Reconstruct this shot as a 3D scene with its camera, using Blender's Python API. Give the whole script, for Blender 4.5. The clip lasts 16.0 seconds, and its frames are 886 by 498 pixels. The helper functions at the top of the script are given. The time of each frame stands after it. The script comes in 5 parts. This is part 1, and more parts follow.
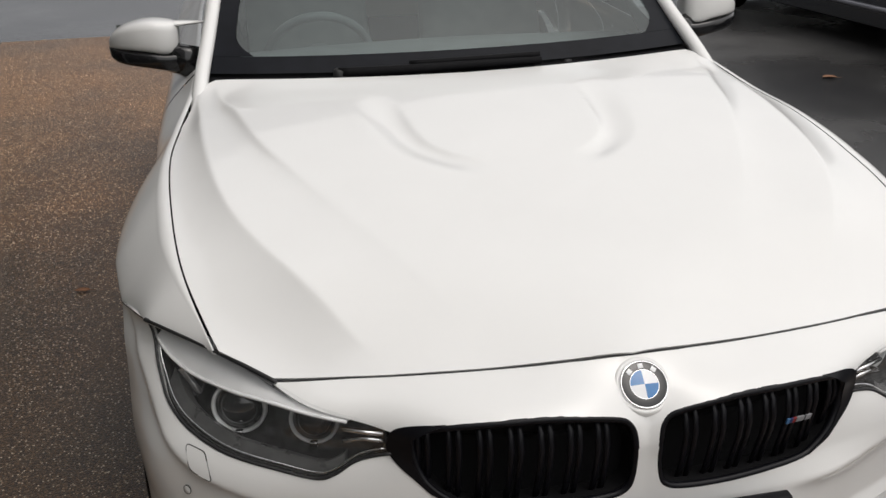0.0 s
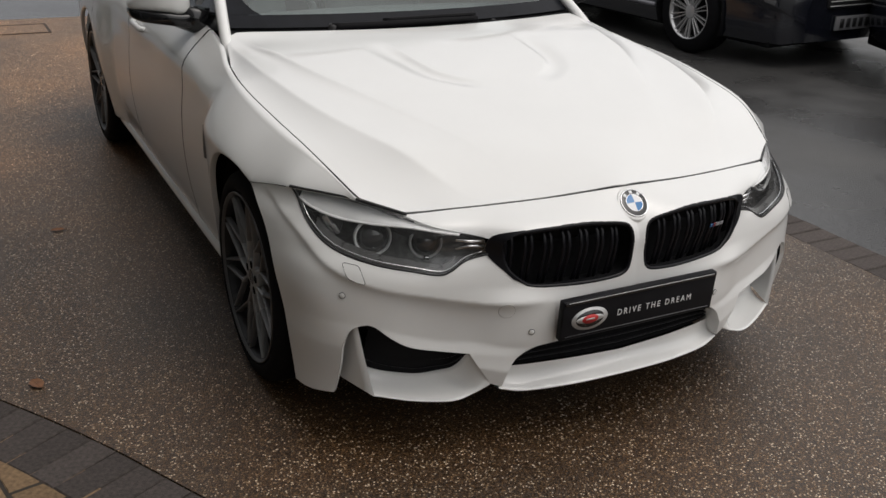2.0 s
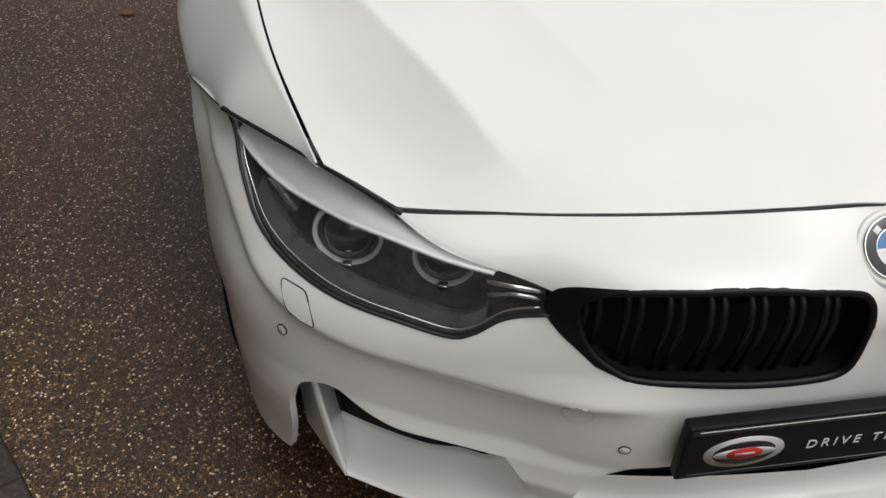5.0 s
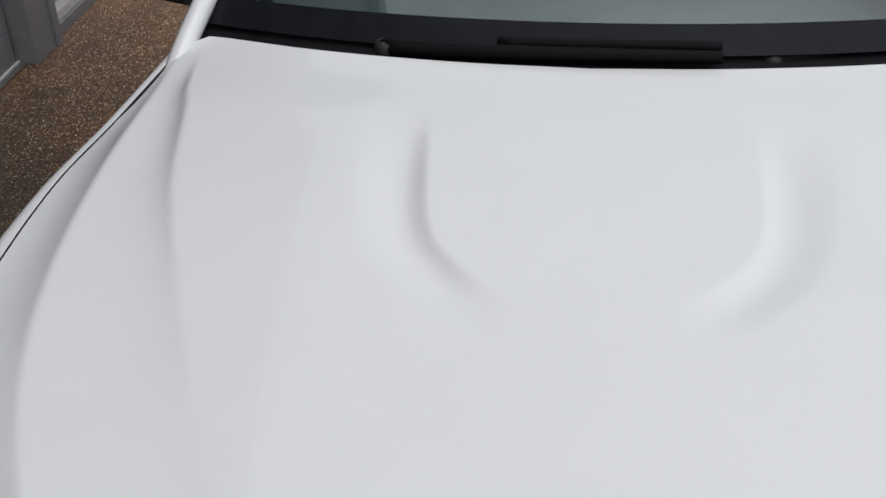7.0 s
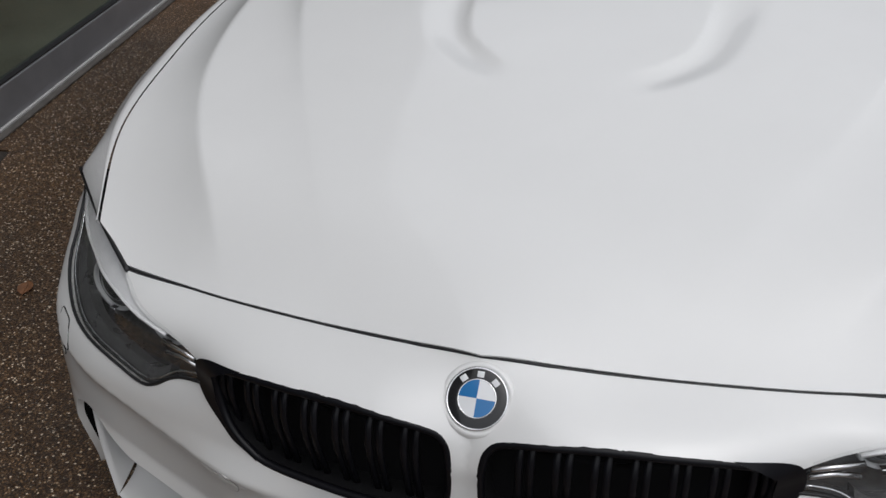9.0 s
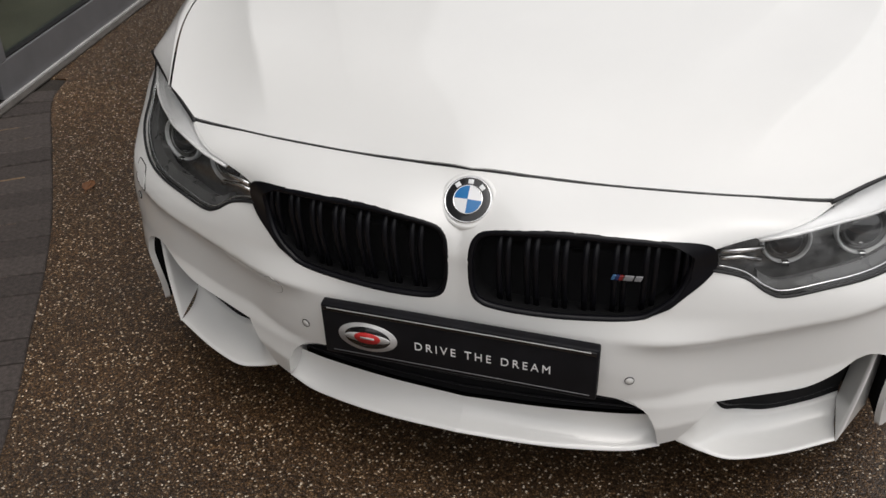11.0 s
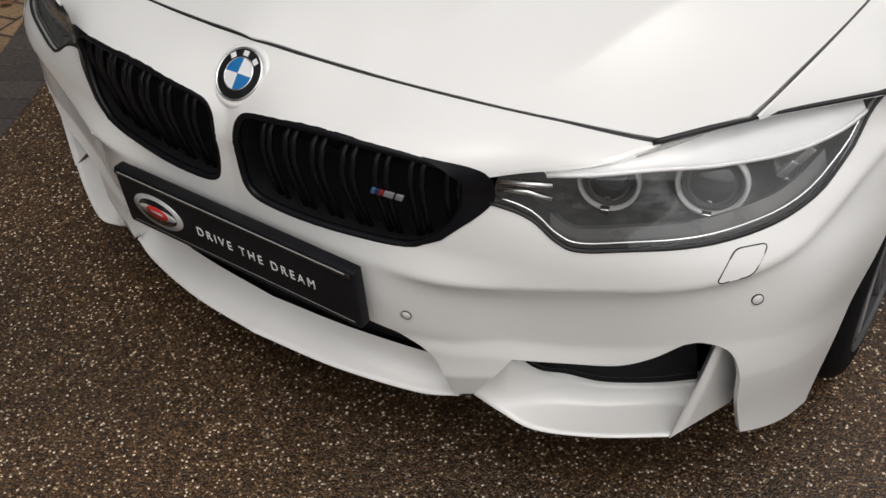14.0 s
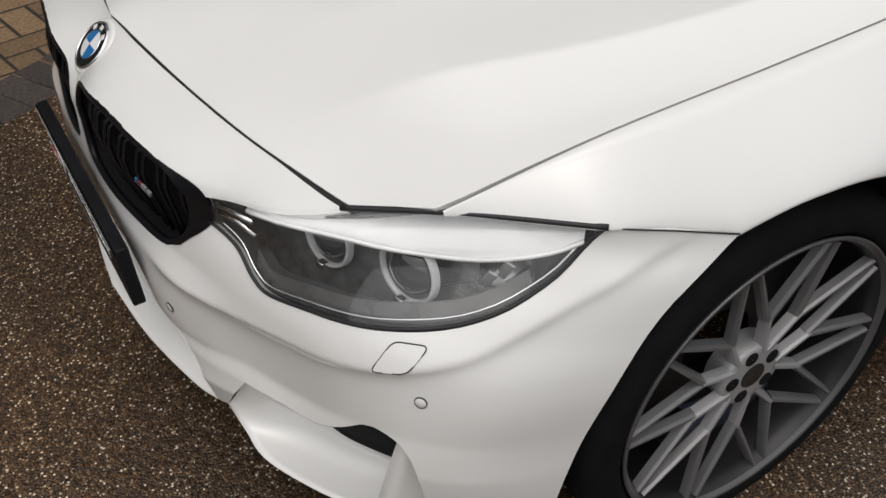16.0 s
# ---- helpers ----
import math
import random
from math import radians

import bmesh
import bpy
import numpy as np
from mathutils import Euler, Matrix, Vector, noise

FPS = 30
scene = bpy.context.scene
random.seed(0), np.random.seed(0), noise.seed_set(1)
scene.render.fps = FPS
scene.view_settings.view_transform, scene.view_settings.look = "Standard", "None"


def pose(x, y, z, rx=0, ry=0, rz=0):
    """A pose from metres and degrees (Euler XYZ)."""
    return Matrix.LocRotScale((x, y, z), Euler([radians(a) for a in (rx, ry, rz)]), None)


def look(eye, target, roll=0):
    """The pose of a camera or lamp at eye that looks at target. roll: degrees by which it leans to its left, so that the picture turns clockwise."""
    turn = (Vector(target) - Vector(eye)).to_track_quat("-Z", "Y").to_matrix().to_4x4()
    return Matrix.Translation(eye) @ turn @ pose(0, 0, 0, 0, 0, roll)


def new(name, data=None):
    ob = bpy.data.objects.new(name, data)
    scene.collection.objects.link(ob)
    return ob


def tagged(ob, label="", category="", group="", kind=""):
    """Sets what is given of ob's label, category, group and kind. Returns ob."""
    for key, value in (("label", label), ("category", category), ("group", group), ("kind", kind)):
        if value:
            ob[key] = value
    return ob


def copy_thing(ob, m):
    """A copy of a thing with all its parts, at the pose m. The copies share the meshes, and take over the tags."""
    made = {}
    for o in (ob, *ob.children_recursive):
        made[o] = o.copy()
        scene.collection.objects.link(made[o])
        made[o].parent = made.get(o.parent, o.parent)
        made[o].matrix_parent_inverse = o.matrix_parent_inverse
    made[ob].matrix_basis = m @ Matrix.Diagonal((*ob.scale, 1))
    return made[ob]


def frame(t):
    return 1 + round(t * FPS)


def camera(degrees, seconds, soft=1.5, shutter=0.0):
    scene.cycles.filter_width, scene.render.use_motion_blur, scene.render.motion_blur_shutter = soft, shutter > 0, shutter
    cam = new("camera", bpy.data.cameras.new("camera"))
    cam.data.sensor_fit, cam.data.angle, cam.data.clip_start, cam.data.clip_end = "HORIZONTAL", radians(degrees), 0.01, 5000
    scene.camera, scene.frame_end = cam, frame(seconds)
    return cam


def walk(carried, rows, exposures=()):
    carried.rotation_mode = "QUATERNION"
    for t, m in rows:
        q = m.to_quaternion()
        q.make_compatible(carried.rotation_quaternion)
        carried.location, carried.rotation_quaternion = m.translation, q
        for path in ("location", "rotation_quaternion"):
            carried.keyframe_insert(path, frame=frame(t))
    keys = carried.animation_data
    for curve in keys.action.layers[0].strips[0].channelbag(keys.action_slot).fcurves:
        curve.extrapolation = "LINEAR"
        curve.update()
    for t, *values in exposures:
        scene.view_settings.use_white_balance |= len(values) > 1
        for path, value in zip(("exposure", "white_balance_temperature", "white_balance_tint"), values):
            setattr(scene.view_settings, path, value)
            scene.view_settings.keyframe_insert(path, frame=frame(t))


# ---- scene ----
from mathutils import geometry

# ---- camera ----
cam = camera(48.76, 16.0, soft=1.5)
walk(cam, [
    (0, pose(-0.6080, -1.2631, 1.5687, 66.984, 1.190, -11.669)),
    (0.5, pose(-1.0038, -1.3093, 1.5609, 67.743, -0.157, -17.336)),
    (1, pose(-1.2379, -1.5305, 1.5825, 67.450, -0.600, -21.478)),
    (1.5, pose(-1.4789, -1.7647, 1.5748, 67.526, -1.250, -26.837)),
    (2, pose(-1.6227, -1.9111, 1.5986, 67.247, -1.585, -26.812)),
    (2.5, pose(-1.6227, -1.9244, 1.5881, 65.148, -1.466, -26.401)),
    (3, pose(-1.4708, -1.7134, 1.5338, 61.951, -1.657, -26.600)),
    (3.2, pose(-1.3883, -1.6244, 1.5252, 60.799, -1.413, -25.994)),
    (5.3, pose(-0.6171, -0.5948, 1.4931, 49.345, -0.533, -4.205)),
    (5.5, pose(-0.5612, -0.4816, 1.5049, 50.466, -0.664, -1.541)),
    (6, pose(-0.4250, -0.3298, 1.5875, 53.754, -0.191, 3.407)),
    (6.5, pose(-0.2108, -0.2196, 1.5713, 57.198, 0.806, 8.010)),
    (7, pose(-0.0524, -0.1876, 1.5638, 58.155, 1.012, 6.773)),
    (7.5, pose(0.0480, -0.2568, 1.5772, 58.409, 0.571, 3.982)),
    (8, pose(0.0557, -0.4813, 1.5893, 58.371, -0.254, 4.536)),
    (8.5, pose(0.1168, -0.7394, 1.5506, 58.848, -1.084, 10.713)),
    (9, pose(0.2355, -0.8810, 1.5602, 57.749, 0.460, 15.540)),
    (9.5, pose(0.3228, -1.0763, 1.5524, 57.375, 0.128, 16.861)),
    (10, pose(0.3251, -1.2238, 1.5498, 57.316, 0.432, 15.497)),
    (10.2, pose(0.3181, -1.3011, 1.5496, 57.416, 0.569, 14.706)),
    (12.3, pose(0.6724, -1.3460, 1.5617, 54.541, 1.915, 22.938)),
    (12.5, pose(0.7079, -1.2922, 1.5364, 54.006, 2.211, 23.653)),
    (13, pose(0.7729, -1.0988, 1.4620, 52.488, 1.752, 25.967)),
    (13.5, pose(0.8539, -0.8932, 1.4128, 50.287, 1.298, 29.938)),
    (14, pose(1.0064, -0.8093, 1.4197, 50.534, 1.322, 34.079)),
    (14.5, pose(1.2870, -0.7177, 1.4559, 50.933, 0.802, 39.730)),
    (15, pose(1.3896, -0.6095, 1.4445, 50.963, -0.025, 43.681)),
    (15.5, pose(1.4586, -0.3884, 1.4444, 50.001, -0.171, 51.609)),
    (16, pose(1.5347, -0.1598, 1.4439, 50.840, -0.418, 59.250)),
], exposures=[
    (0, -0.03, 6550, 10), (0.8, -0.06, 6550, 10), (1.5, -0.19, 6550, 10), (2.2, 0.0, 6550, 10), (3.2, 0.13, 6600, 10), (5.3, -0.07, 6550, 10), (6.0, -0.34, 6330, 10), (6.5, -0.29, 6200, 10), (7.5, -0.43, 6000, 10), (8.2, -0.50, 5950, 10),
    (8.8, -0.46, 6080, 10), (9.4, -0.21, 6320, 10), (10.2, -0.05, 6450, 10), (12.3, -0.05, 6560, 10), (13.4, -0.10, 6560, 10), (14.5, -0.16, 6540, 10), (16, -0.18, 6520, 10),
])

# ---- daylight: overcast ----
SUN_EL, SUN_ROT = radians(66), radians(136)
world = bpy.data.worlds.new("overcast_sky")
scene.world = world
world.use_nodes = True
wn, wl = world.node_tree.nodes, world.node_tree.links
sky = wn.new("ShaderNodeTexSky")
sky.sky_type = 'NISHITA'
sky.sun_disc = False
sky.sun_elevation, sky.sun_rotation = SUN_EL, SUN_ROT
sky.air_density, sky.dust_density, sky.ozone_density = 1.0, 6.0, 1.0
hsv = wn.new("ShaderNodeHueSaturation")
hsv.inputs["Saturation"].default_value = 0.35
wl.new(sky.outputs[0], hsv.inputs["Color"])
wl.new(hsv.outputs[0], wn["Background"].inputs[0])
wn["Background"].inputs[1].default_value = 0.10
sun = new("sun", bpy.data.lights.new("sun", 'SUN'))
sun.data.energy, sun.data.angle, sun.data.color = 1.8, radians(160), (1.0, 0.975, 0.945)
sun.matrix_world = look((0, 0, 0), (-math.sin(SUN_ROT) * math.cos(SUN_EL), -math.cos(SUN_ROT) * math.cos(SUN_EL), -math.sin(SUN_EL)))


# ---- materials ----
def mat(name, color=(0.5, 0.5, 0.5), rough=0.5, metal=0.0, coat=0.0, spec=0.5, var=0.0, vscale=8.0, bump=0.0, bscale=200.0, fine=0.0):
    m = bpy.data.materials.new(name)
    m.use_nodes = True
    nt = m.node_tree
    b = nt.nodes["Principled BSDF"]
    b.inputs["Base Color"].default_value = (*color, 1)
    b.inputs["Roughness"].default_value = rough
    b.inputs["Metallic"].default_value = metal
    b.inputs["Coat Weight"].default_value = coat
    b.inputs["Coat Roughness"].default_value = 0.04
    b.inputs["Specular IOR Level"].default_value = spec
    if var or bump or fine:
        co = nt.nodes.new("ShaderNodeTexCoord")
        if var:
            n = nt.nodes.new("ShaderNodeTexNoise")
            n.inputs["Scale"].default_value, n.inputs["Detail"].default_value = vscale, 6
            r = nt.nodes.new("ShaderNodeValToRGB")
            r.color_ramp.elements[0].position, r.color_ramp.elements[1].position = 0.3, 0.7
            r.color_ramp.elements[0].color = (*[c * (1 - var) for c in color], 1)
            r.color_ramp.elements[1].color = (*[min(1, c * (1 + var)) for c in color], 1)
            nt.links.new(co.outputs["Object"], n.inputs["Vector"])
            nt.links.new(n.outputs["Fac"], r.inputs[0])
            nt.links.new(r.outputs[0], b.inputs["Base Color"])
            mr = nt.nodes.new("ShaderNodeMapRange")
            mr.inputs["To Min"].default_value, mr.inputs["To Max"].default_value = max(0.02, rough - 0.5 * var * rough), rough + 0.5 * var * rough
            nt.links.new(n.outputs["Fac"], mr.inputs["Value"])
            nt.links.new(mr.outputs[0], b.inputs["Roughness"])
        if bump:
            n2 = nt.nodes.new("ShaderNodeTexNoise")
            n2.inputs["Scale"].default_value, n2.inputs["Detail"].default_value = bscale, 3
            bp = nt.nodes.new("ShaderNodeBump")
            bp.inputs["Strength"].default_value, bp.inputs["Distance"].default_value = bump, 0.004
            nt.links.new(co.outputs["Object"], n2.inputs["Vector"])
            nt.links.new(n2.outputs["Fac"], bp.inputs["Height"])
            nt.links.new(bp.outputs[0], b.inputs["Normal"])
    return m


def glass_mat(name, tint, ior=1.5, rough=0.0, graze=1.0, haze=0.0):
    """A thin pane: clear or tinted, with mirror gloss at grazing angles; last argument: share of painted milky haze."""
    m = bpy.data.materials.new(name)
    m.use_nodes = True
    nt = m.node_tree
    nt.nodes.remove(nt.nodes["Principled BSDF"])
    tr, gl, mx, lw, pw, ma = (nt.nodes.new("ShaderNode" + k) for k in ("BsdfTransparent", "BsdfGlossy", "MixShader", "LayerWeight", "Math", "Math"))
    tr.inputs["Color"].default_value = (*tint, 1)
    gl.inputs["Roughness"].default_value = rough
    gl.inputs["Color"].default_value = (*[0.55 + 0.45 * c / max(tint) for c in tint], 1)
    f0 = ((ior - 1) / (ior + 1)) ** 2
    lw.inputs["Blend"].default_value = 0.5
    pw.operation, ma.operation = 'POWER', 'MULTIPLY_ADD'
    pw.inputs[1].default_value = 5
    ma.inputs[1].default_value, ma.inputs[2].default_value = (1 - f0) * graze, f0
    nt.links.new(lw.outputs["Facing"], pw.inputs[0])
    nt.links.new(pw.outputs[0], ma.inputs[0])
    nt.links.new(ma.outputs[0], mx.inputs[0])
    if haze:
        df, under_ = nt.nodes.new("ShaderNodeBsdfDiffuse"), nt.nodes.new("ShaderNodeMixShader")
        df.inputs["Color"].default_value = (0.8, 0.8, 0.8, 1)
        under_.inputs[0].default_value = haze
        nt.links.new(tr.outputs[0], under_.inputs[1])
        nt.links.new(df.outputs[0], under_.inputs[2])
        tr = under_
    nt.links.new(tr.outputs[0], mx.inputs[1])
    nt.links.new(gl.outputs[0], mx.inputs[2])
    nt.links.new(mx.outputs[0], nt.nodes["Material Output"].inputs["Surface"])
    return m


def gravel_mat():
    """Resin-bound gravel, damp: small brown, beige and black stones with a tight relief."""
    m = bpy.data.materials.new("resin_gravel")
    m.use_nodes = True
    nt = m.node_tree
    b = nt.nodes["Principled BSDF"]
    co = nt.nodes.new("ShaderNodeTexCoord")
    v1, v2 = nt.nodes.new("ShaderNodeTexVoronoi"), nt.nodes.new("ShaderNodeTexVoronoi")
    v1.inputs["Scale"].default_value, v2.inputs["Scale"].default_value = 225, 260
    ramp = nt.nodes.new("ShaderNodeValToRGB")
    sep = nt.nodes.new("ShaderNodeSeparateColor")
    stones = ((0.0, (0.050, 0.030, 0.017)), (0.30, (0.090, 0.055, 0.029)), (0.62, (0.138, 0.084, 0.043)), (0.83, (0.24, 0.155, 0.085)), (0.915, (0.44, 0.35, 0.25)), (0.962, (0.84, 0.77, 0.66)))
    el = ramp.color_ramp.elements
    while len(el) < len(stones):
        el.new(0.5)
    for e, (p, c) in zip(el, stones):
        e.position, e.color = p, (*c, 1)
    ramp.color_ramp.interpolation = 'CONSTANT'
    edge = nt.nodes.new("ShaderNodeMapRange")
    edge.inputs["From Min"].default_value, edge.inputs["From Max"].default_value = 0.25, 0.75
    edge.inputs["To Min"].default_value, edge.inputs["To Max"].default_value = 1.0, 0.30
    big = nt.nodes.new("ShaderNodeTexNoise")
    big.inputs["Scale"].default_value, big.inputs["Detail"].default_value = 1.1, 7
    bigr = nt.nodes.new("ShaderNodeValToRGB")
    bigr.color_ramp.elements[0].position, bigr.color_ramp.elements[1].position = 0.32, 0.70
    bigr.color_ramp.elements[0].color, bigr.color_ramp.elements[1].color = (0.68, 0.68, 0.69, 1), (1.38, 1.20, 0.98, 1)
    m1, m2 = nt.nodes.new("ShaderNodeMix"), nt.nodes.new("ShaderNodeMix")
    for k in (m1, m2):
        k.data_type, k.blend_type = 'RGBA', 'MULTIPLY'
        k.inputs[0].default_value = 1.0
    for v in (v1, v2, big):
        nt.links.new(co.outputs["Object"], v.inputs["Vector"])
    nt.links.new(v1.outputs["Color"], sep.inputs[0])
    nt.links.new(sep.outputs[0], ramp.inputs[0])
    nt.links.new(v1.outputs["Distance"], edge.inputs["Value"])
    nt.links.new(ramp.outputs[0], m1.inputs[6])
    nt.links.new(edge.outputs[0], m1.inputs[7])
    nt.links.new(big.outputs["Fac"], bigr.inputs[0])
    nt.links.new(m1.outputs[2], m2.inputs[6])
    nt.links.new(bigr.outputs[0], m2.inputs[7])
    # stretch along the parking bays: sandier colour, painted lighter for the sky's grazing sheen
    far, sheen_mask, m3 = nt.nodes.new("ShaderNodeVectorMath"), nt.nodes.new("ShaderNodeMapRange"), nt.nodes.new("ShaderNodeMix")
    far.operation = 'DISTANCE'
    far.inputs[1].default_value = (-1.5, 7.2, 0)
    add = nt.nodes.new("ShaderNodeMath")
    add.operation = 'MULTIPLY_ADD'
    add.inputs[1].default_value = -2.4
    sheen_mask.inputs["From Min"].default_value, sheen_mask.inputs["From Max"].default_value = 3.5, 1.3
    m3.data_type, m3.blend_type = 'RGBA', 'MULTIPLY'
    m3.inputs[7].default_value = (2.8, 2.48, 2.15, 1)
    nt.links.new(co.outputs["Object"], far.inputs[0])
    nt.links.new(big.outputs["Fac"], add.inputs[0])
    nt.links.new(far.outputs["Value"], add.inputs[2])
    nt.links.new(add.outputs[0], sheen_mask.inputs["Value"])
    nt.links.new(sheen_mask.outputs[0], m3.inputs[0])
    nt.links.new(m2.outputs[2], m3.inputs[6])
    nt.links.new(m3.outputs[2], b.inputs["Base Color"])
    bp = nt.nodes.new("ShaderNodeBump")
    bp.invert = True
    bp.inputs["Strength"].default_value, bp.inputs["Distance"].default_value = 0.75, 0.003
    nt.links.new(v1.outputs["Distance"], bp.inputs["Height"])
    nt.links.new(bp.outputs[0], b.inputs["Normal"])
    b.inputs["Roughness"].default_value = 0.34
    b.inputs["Specular IOR Level"].default_value = 0.5
    # a film of rain over the resin
    b.inputs["Coat Weight"].default_value, b.inputs["Coat Roughness"].default_value = 0.20, 0.30
    return m


def asphalt_mat():
    """Wet tarmac with patches of standing damp."""
    m = mat("wet_asphalt", (0.05, 0.05, 0.052), 0.4)
    nt = m.node_tree
    b = nt.nodes["Principled BSDF"]
    co, n, n2, r, mr, bp, v = (nt.nodes.new("ShaderNode" + k) for k in ("TexCoord", "TexNoise", "TexNoise", "ValToRGB", "MapRange", "Bump", "TexVoronoi"))
    n.inputs["Scale"].default_value, n.inputs["Detail"].default_value = 0.8, 6
    n2.inputs["Scale"].default_value = 130
    v.inputs["Scale"].default_value = 110
    r.color_ramp.elements[0].position, r.color_ramp.elements[1].position = 0.3, 0.75
    r.color_ramp.elements[0].color, r.color_ramp.elements[1].color = (0.032, 0.032, 0.033, 1), (0.075, 0.073, 0.070, 1)
    mr.inputs["From Min"].default_value, mr.inputs["From Max"].default_value = 0.38, 0.62
    mr.inputs["To Min"].default_value, mr.inputs["To Max"].default_value = 0.16, 0.5
    bp.inputs["Strength"].default_value, bp.inputs["Distance"].default_value = 0.35, 0.004
    for q in (n, n2, v):
        nt.links.new(co.outputs["Object"], q.inputs["Vector"])
    nt.links.new(n.outputs["Fac"], r.inputs[0])
    nt.links.new(r.outputs[0], b.inputs["Base Color"])
    nt.links.new(n.outputs["Fac"], mr.inputs["Value"])
    nt.links.new(mr.outputs[0], b.inputs["Roughness"])
    nt.links.new(v.outputs["Distance"], bp.inputs["Height"])
    nt.links.new(bp.outputs[0], b.inputs["Normal"])
    return m


def paver_mat(name, color, spread):
    """Concrete block: each one a little lighter or darker, with grain and scuffs."""
    m = mat(name, color, 0.8, spec=0.3, var=0.38, vscale=70, bump=0.7, bscale=260)
    nt = m.node_tree
    b = nt.nodes["Principled BSDF"]
    src = b.inputs["Base Color"].links[0].from_socket
    oi, mr, mx = nt.nodes.new("ShaderNodeObjectInfo"), nt.nodes.new("ShaderNodeMapRange"), nt.nodes.new("ShaderNodeMix")
    mr.inputs["To Min"].default_value, mr.inputs["To Max"].default_value = 1 - spread, 1 + spread
    mx.data_type, mx.blend_type = 'RGBA', 'MULTIPLY'
    mx.inputs[0].default_value = 1
    nt.links.new(oi.outputs["Random"], mr.inputs["Value"])
    nt.links.new(src, mx.inputs[6])
    nt.links.new(mr.outputs[0], mx.inputs[7])
    nt.links.new(mx.outputs[2], b.inputs["Base Color"])
    return m


PAINT = mat("white_pearl_paint", (0.80, 0.80, 0.785), 0.32, coat=0.8, spec=0.4, var=0.012, vscale=5)
SLAT = mat("grille_black", (0.005, 0.005, 0.007), 0.34, spec=0.24, var=0.2, vscale=30)
BLACK_GLOSS = mat("gloss_black_plastic", (0.008, 0.008, 0.009), 0.14, coat=0.3, var=0.2, vscale=30)
FRIT = mat("black_glass_print", (0.008, 0.009, 0.012), 0.30, spec=0.12, var=0.2, vscale=20)
GILL = mat("grey_vent_plastic", (0.10, 0.10, 0.10), 0.45, var=0.2, vscale=40)
WIPER = mat("wiper_black", (0.006, 0.006, 0.007), 0.65, spec=0.12, var=0.2, vscale=40)
BLACK_MATT = mat("matt_black_plastic", (0.014, 0.014, 0.015), 0.6, var=0.25, vscale=40, bump=0.2, bscale=600)
VOID = mat("dark_cavity", (0.010, 0.010, 0.011), 0.9, spec=0.1)
SEAL = mat("black_rubber_seal", (0.012, 0.012, 0.013), 0.5, var=0.2, vscale=60)
RUBBER = mat("tyre_rubber", (0.007, 0.007, 0.008), 0.75, spec=0.10, var=0.25, vscale=25, bump=0.25, bscale=300)
ALLOY = mat("graphite_alloy", (0.20, 0.20, 0.204), 0.42, metal=0.5, var=0.08, vscale=20)
ALLOY_LIP = mat("graphite_lip", (0.12, 0.12, 0.123), 0.38, metal=0.5, var=0.08, vscale=20)
HUBM = mat("bright_graphite_hub", (0.34, 0.34, 0.345), 0.45, metal=0.35, var=0.08, vscale=20)
# shaded copy of the alloy: darkness inside the barrel put into its colour
ALLOY_SHADED = mat("graphite_alloy_shaded", (0.030, 0.030, 0.032), 0.42, metal=0.5, var=0.15, vscale=20)
DISC = mat("brake_iron", (0.04, 0.039, 0.038), 0.45, metal=0.8, var=0.2, vscale=40)
CHROME = mat("bright_chrome", (0.86, 0.86, 0.87), 0.10, metal=1.0)
# even white in place of chrome: the brow's sky reflection put into colour
BROW = mat("brow_reflection_white", (0.93, 0.93, 0.93), 0.25, coat=0.8, var=0.04, vscale=40)
SATIN = mat("satin_silver_reflector", (0.58, 0.58, 0.58), 0.22, metal=0.7, var=0.05, vscale=40)
HALO = mat("pale_light_guide", (0.60, 0.61, 0.61), 0.25, coat=0.5, var=0.08, vscale=60)
LAMP_GREY = mat("grey_lamp_bezel", (0.12, 0.12, 0.119), 0.28, metal=0.4, var=0.2, vscale=30)
LAMP_BACK = mat("dark_lamp_reflector", (0.14, 0.14, 0.14), 0.25, metal=0.5, var=0.35, vscale=60, bump=0.6, bscale=45)
LAMP_DARK = mat("dark_lamp_lens", (0.022, 0.022, 0.024), 0.06, coat=1.0)
ROUNDEL_BLUE = mat("roundel_blue", (0.012, 0.16, 0.42), 0.25, coat=0.5)
ROUNDEL_WHITE = mat("roundel_white", (0.80, 0.81, 0.82), 0.25, coat=0.5)
PLATE = mat("plate_black_face", (0.010, 0.010, 0.012), 0.5, spec=0.15, var=0.2, vscale=20)
RED = mat("print_red", (0.55, 0.03, 0.03), 0.35)
NAVY = mat("print_navy", (0.015, 0.025, 0.09), 0.35)
SKYBLUE = mat("print_light_blue", (0.05, 0.13, 0.26), 0.35)
SILVER = mat("print_silver", (0.60, 0.60, 0.60), 0.3, metal=0.3, var=0.12, vscale=30)
WHITE = mat("print_white", (0.85, 0.85, 0.85), 0.4)
LENS = glass_mat("clear_lamp_lens", (0.96, 0.965, 0.965), 1.6, graze=1.0, haze=0.022)
SCREEN = glass_mat("tinted_windscreen", (0.58, 0.66, 0.64), 2.0)
SHOPGLASS = glass_mat("shop_window_glass", (0.70, 0.74, 0.70), 1.6)
CABIN = mat("dark_grey_trim", (0.15, 0.17, 0.175), 0.7, var=0.2, vscale=12)
SEATM = mat("grey_leather", (0.30, 0.32, 0.32), 0.55, var=0.12, vscale=12, bump=0.2, bscale=150)
DARKPAINT = mat("dark_blue_black_paint", (0.008, 0.009, 0.014), 0.2, coat=1.0, var=0.1, vscale=4)
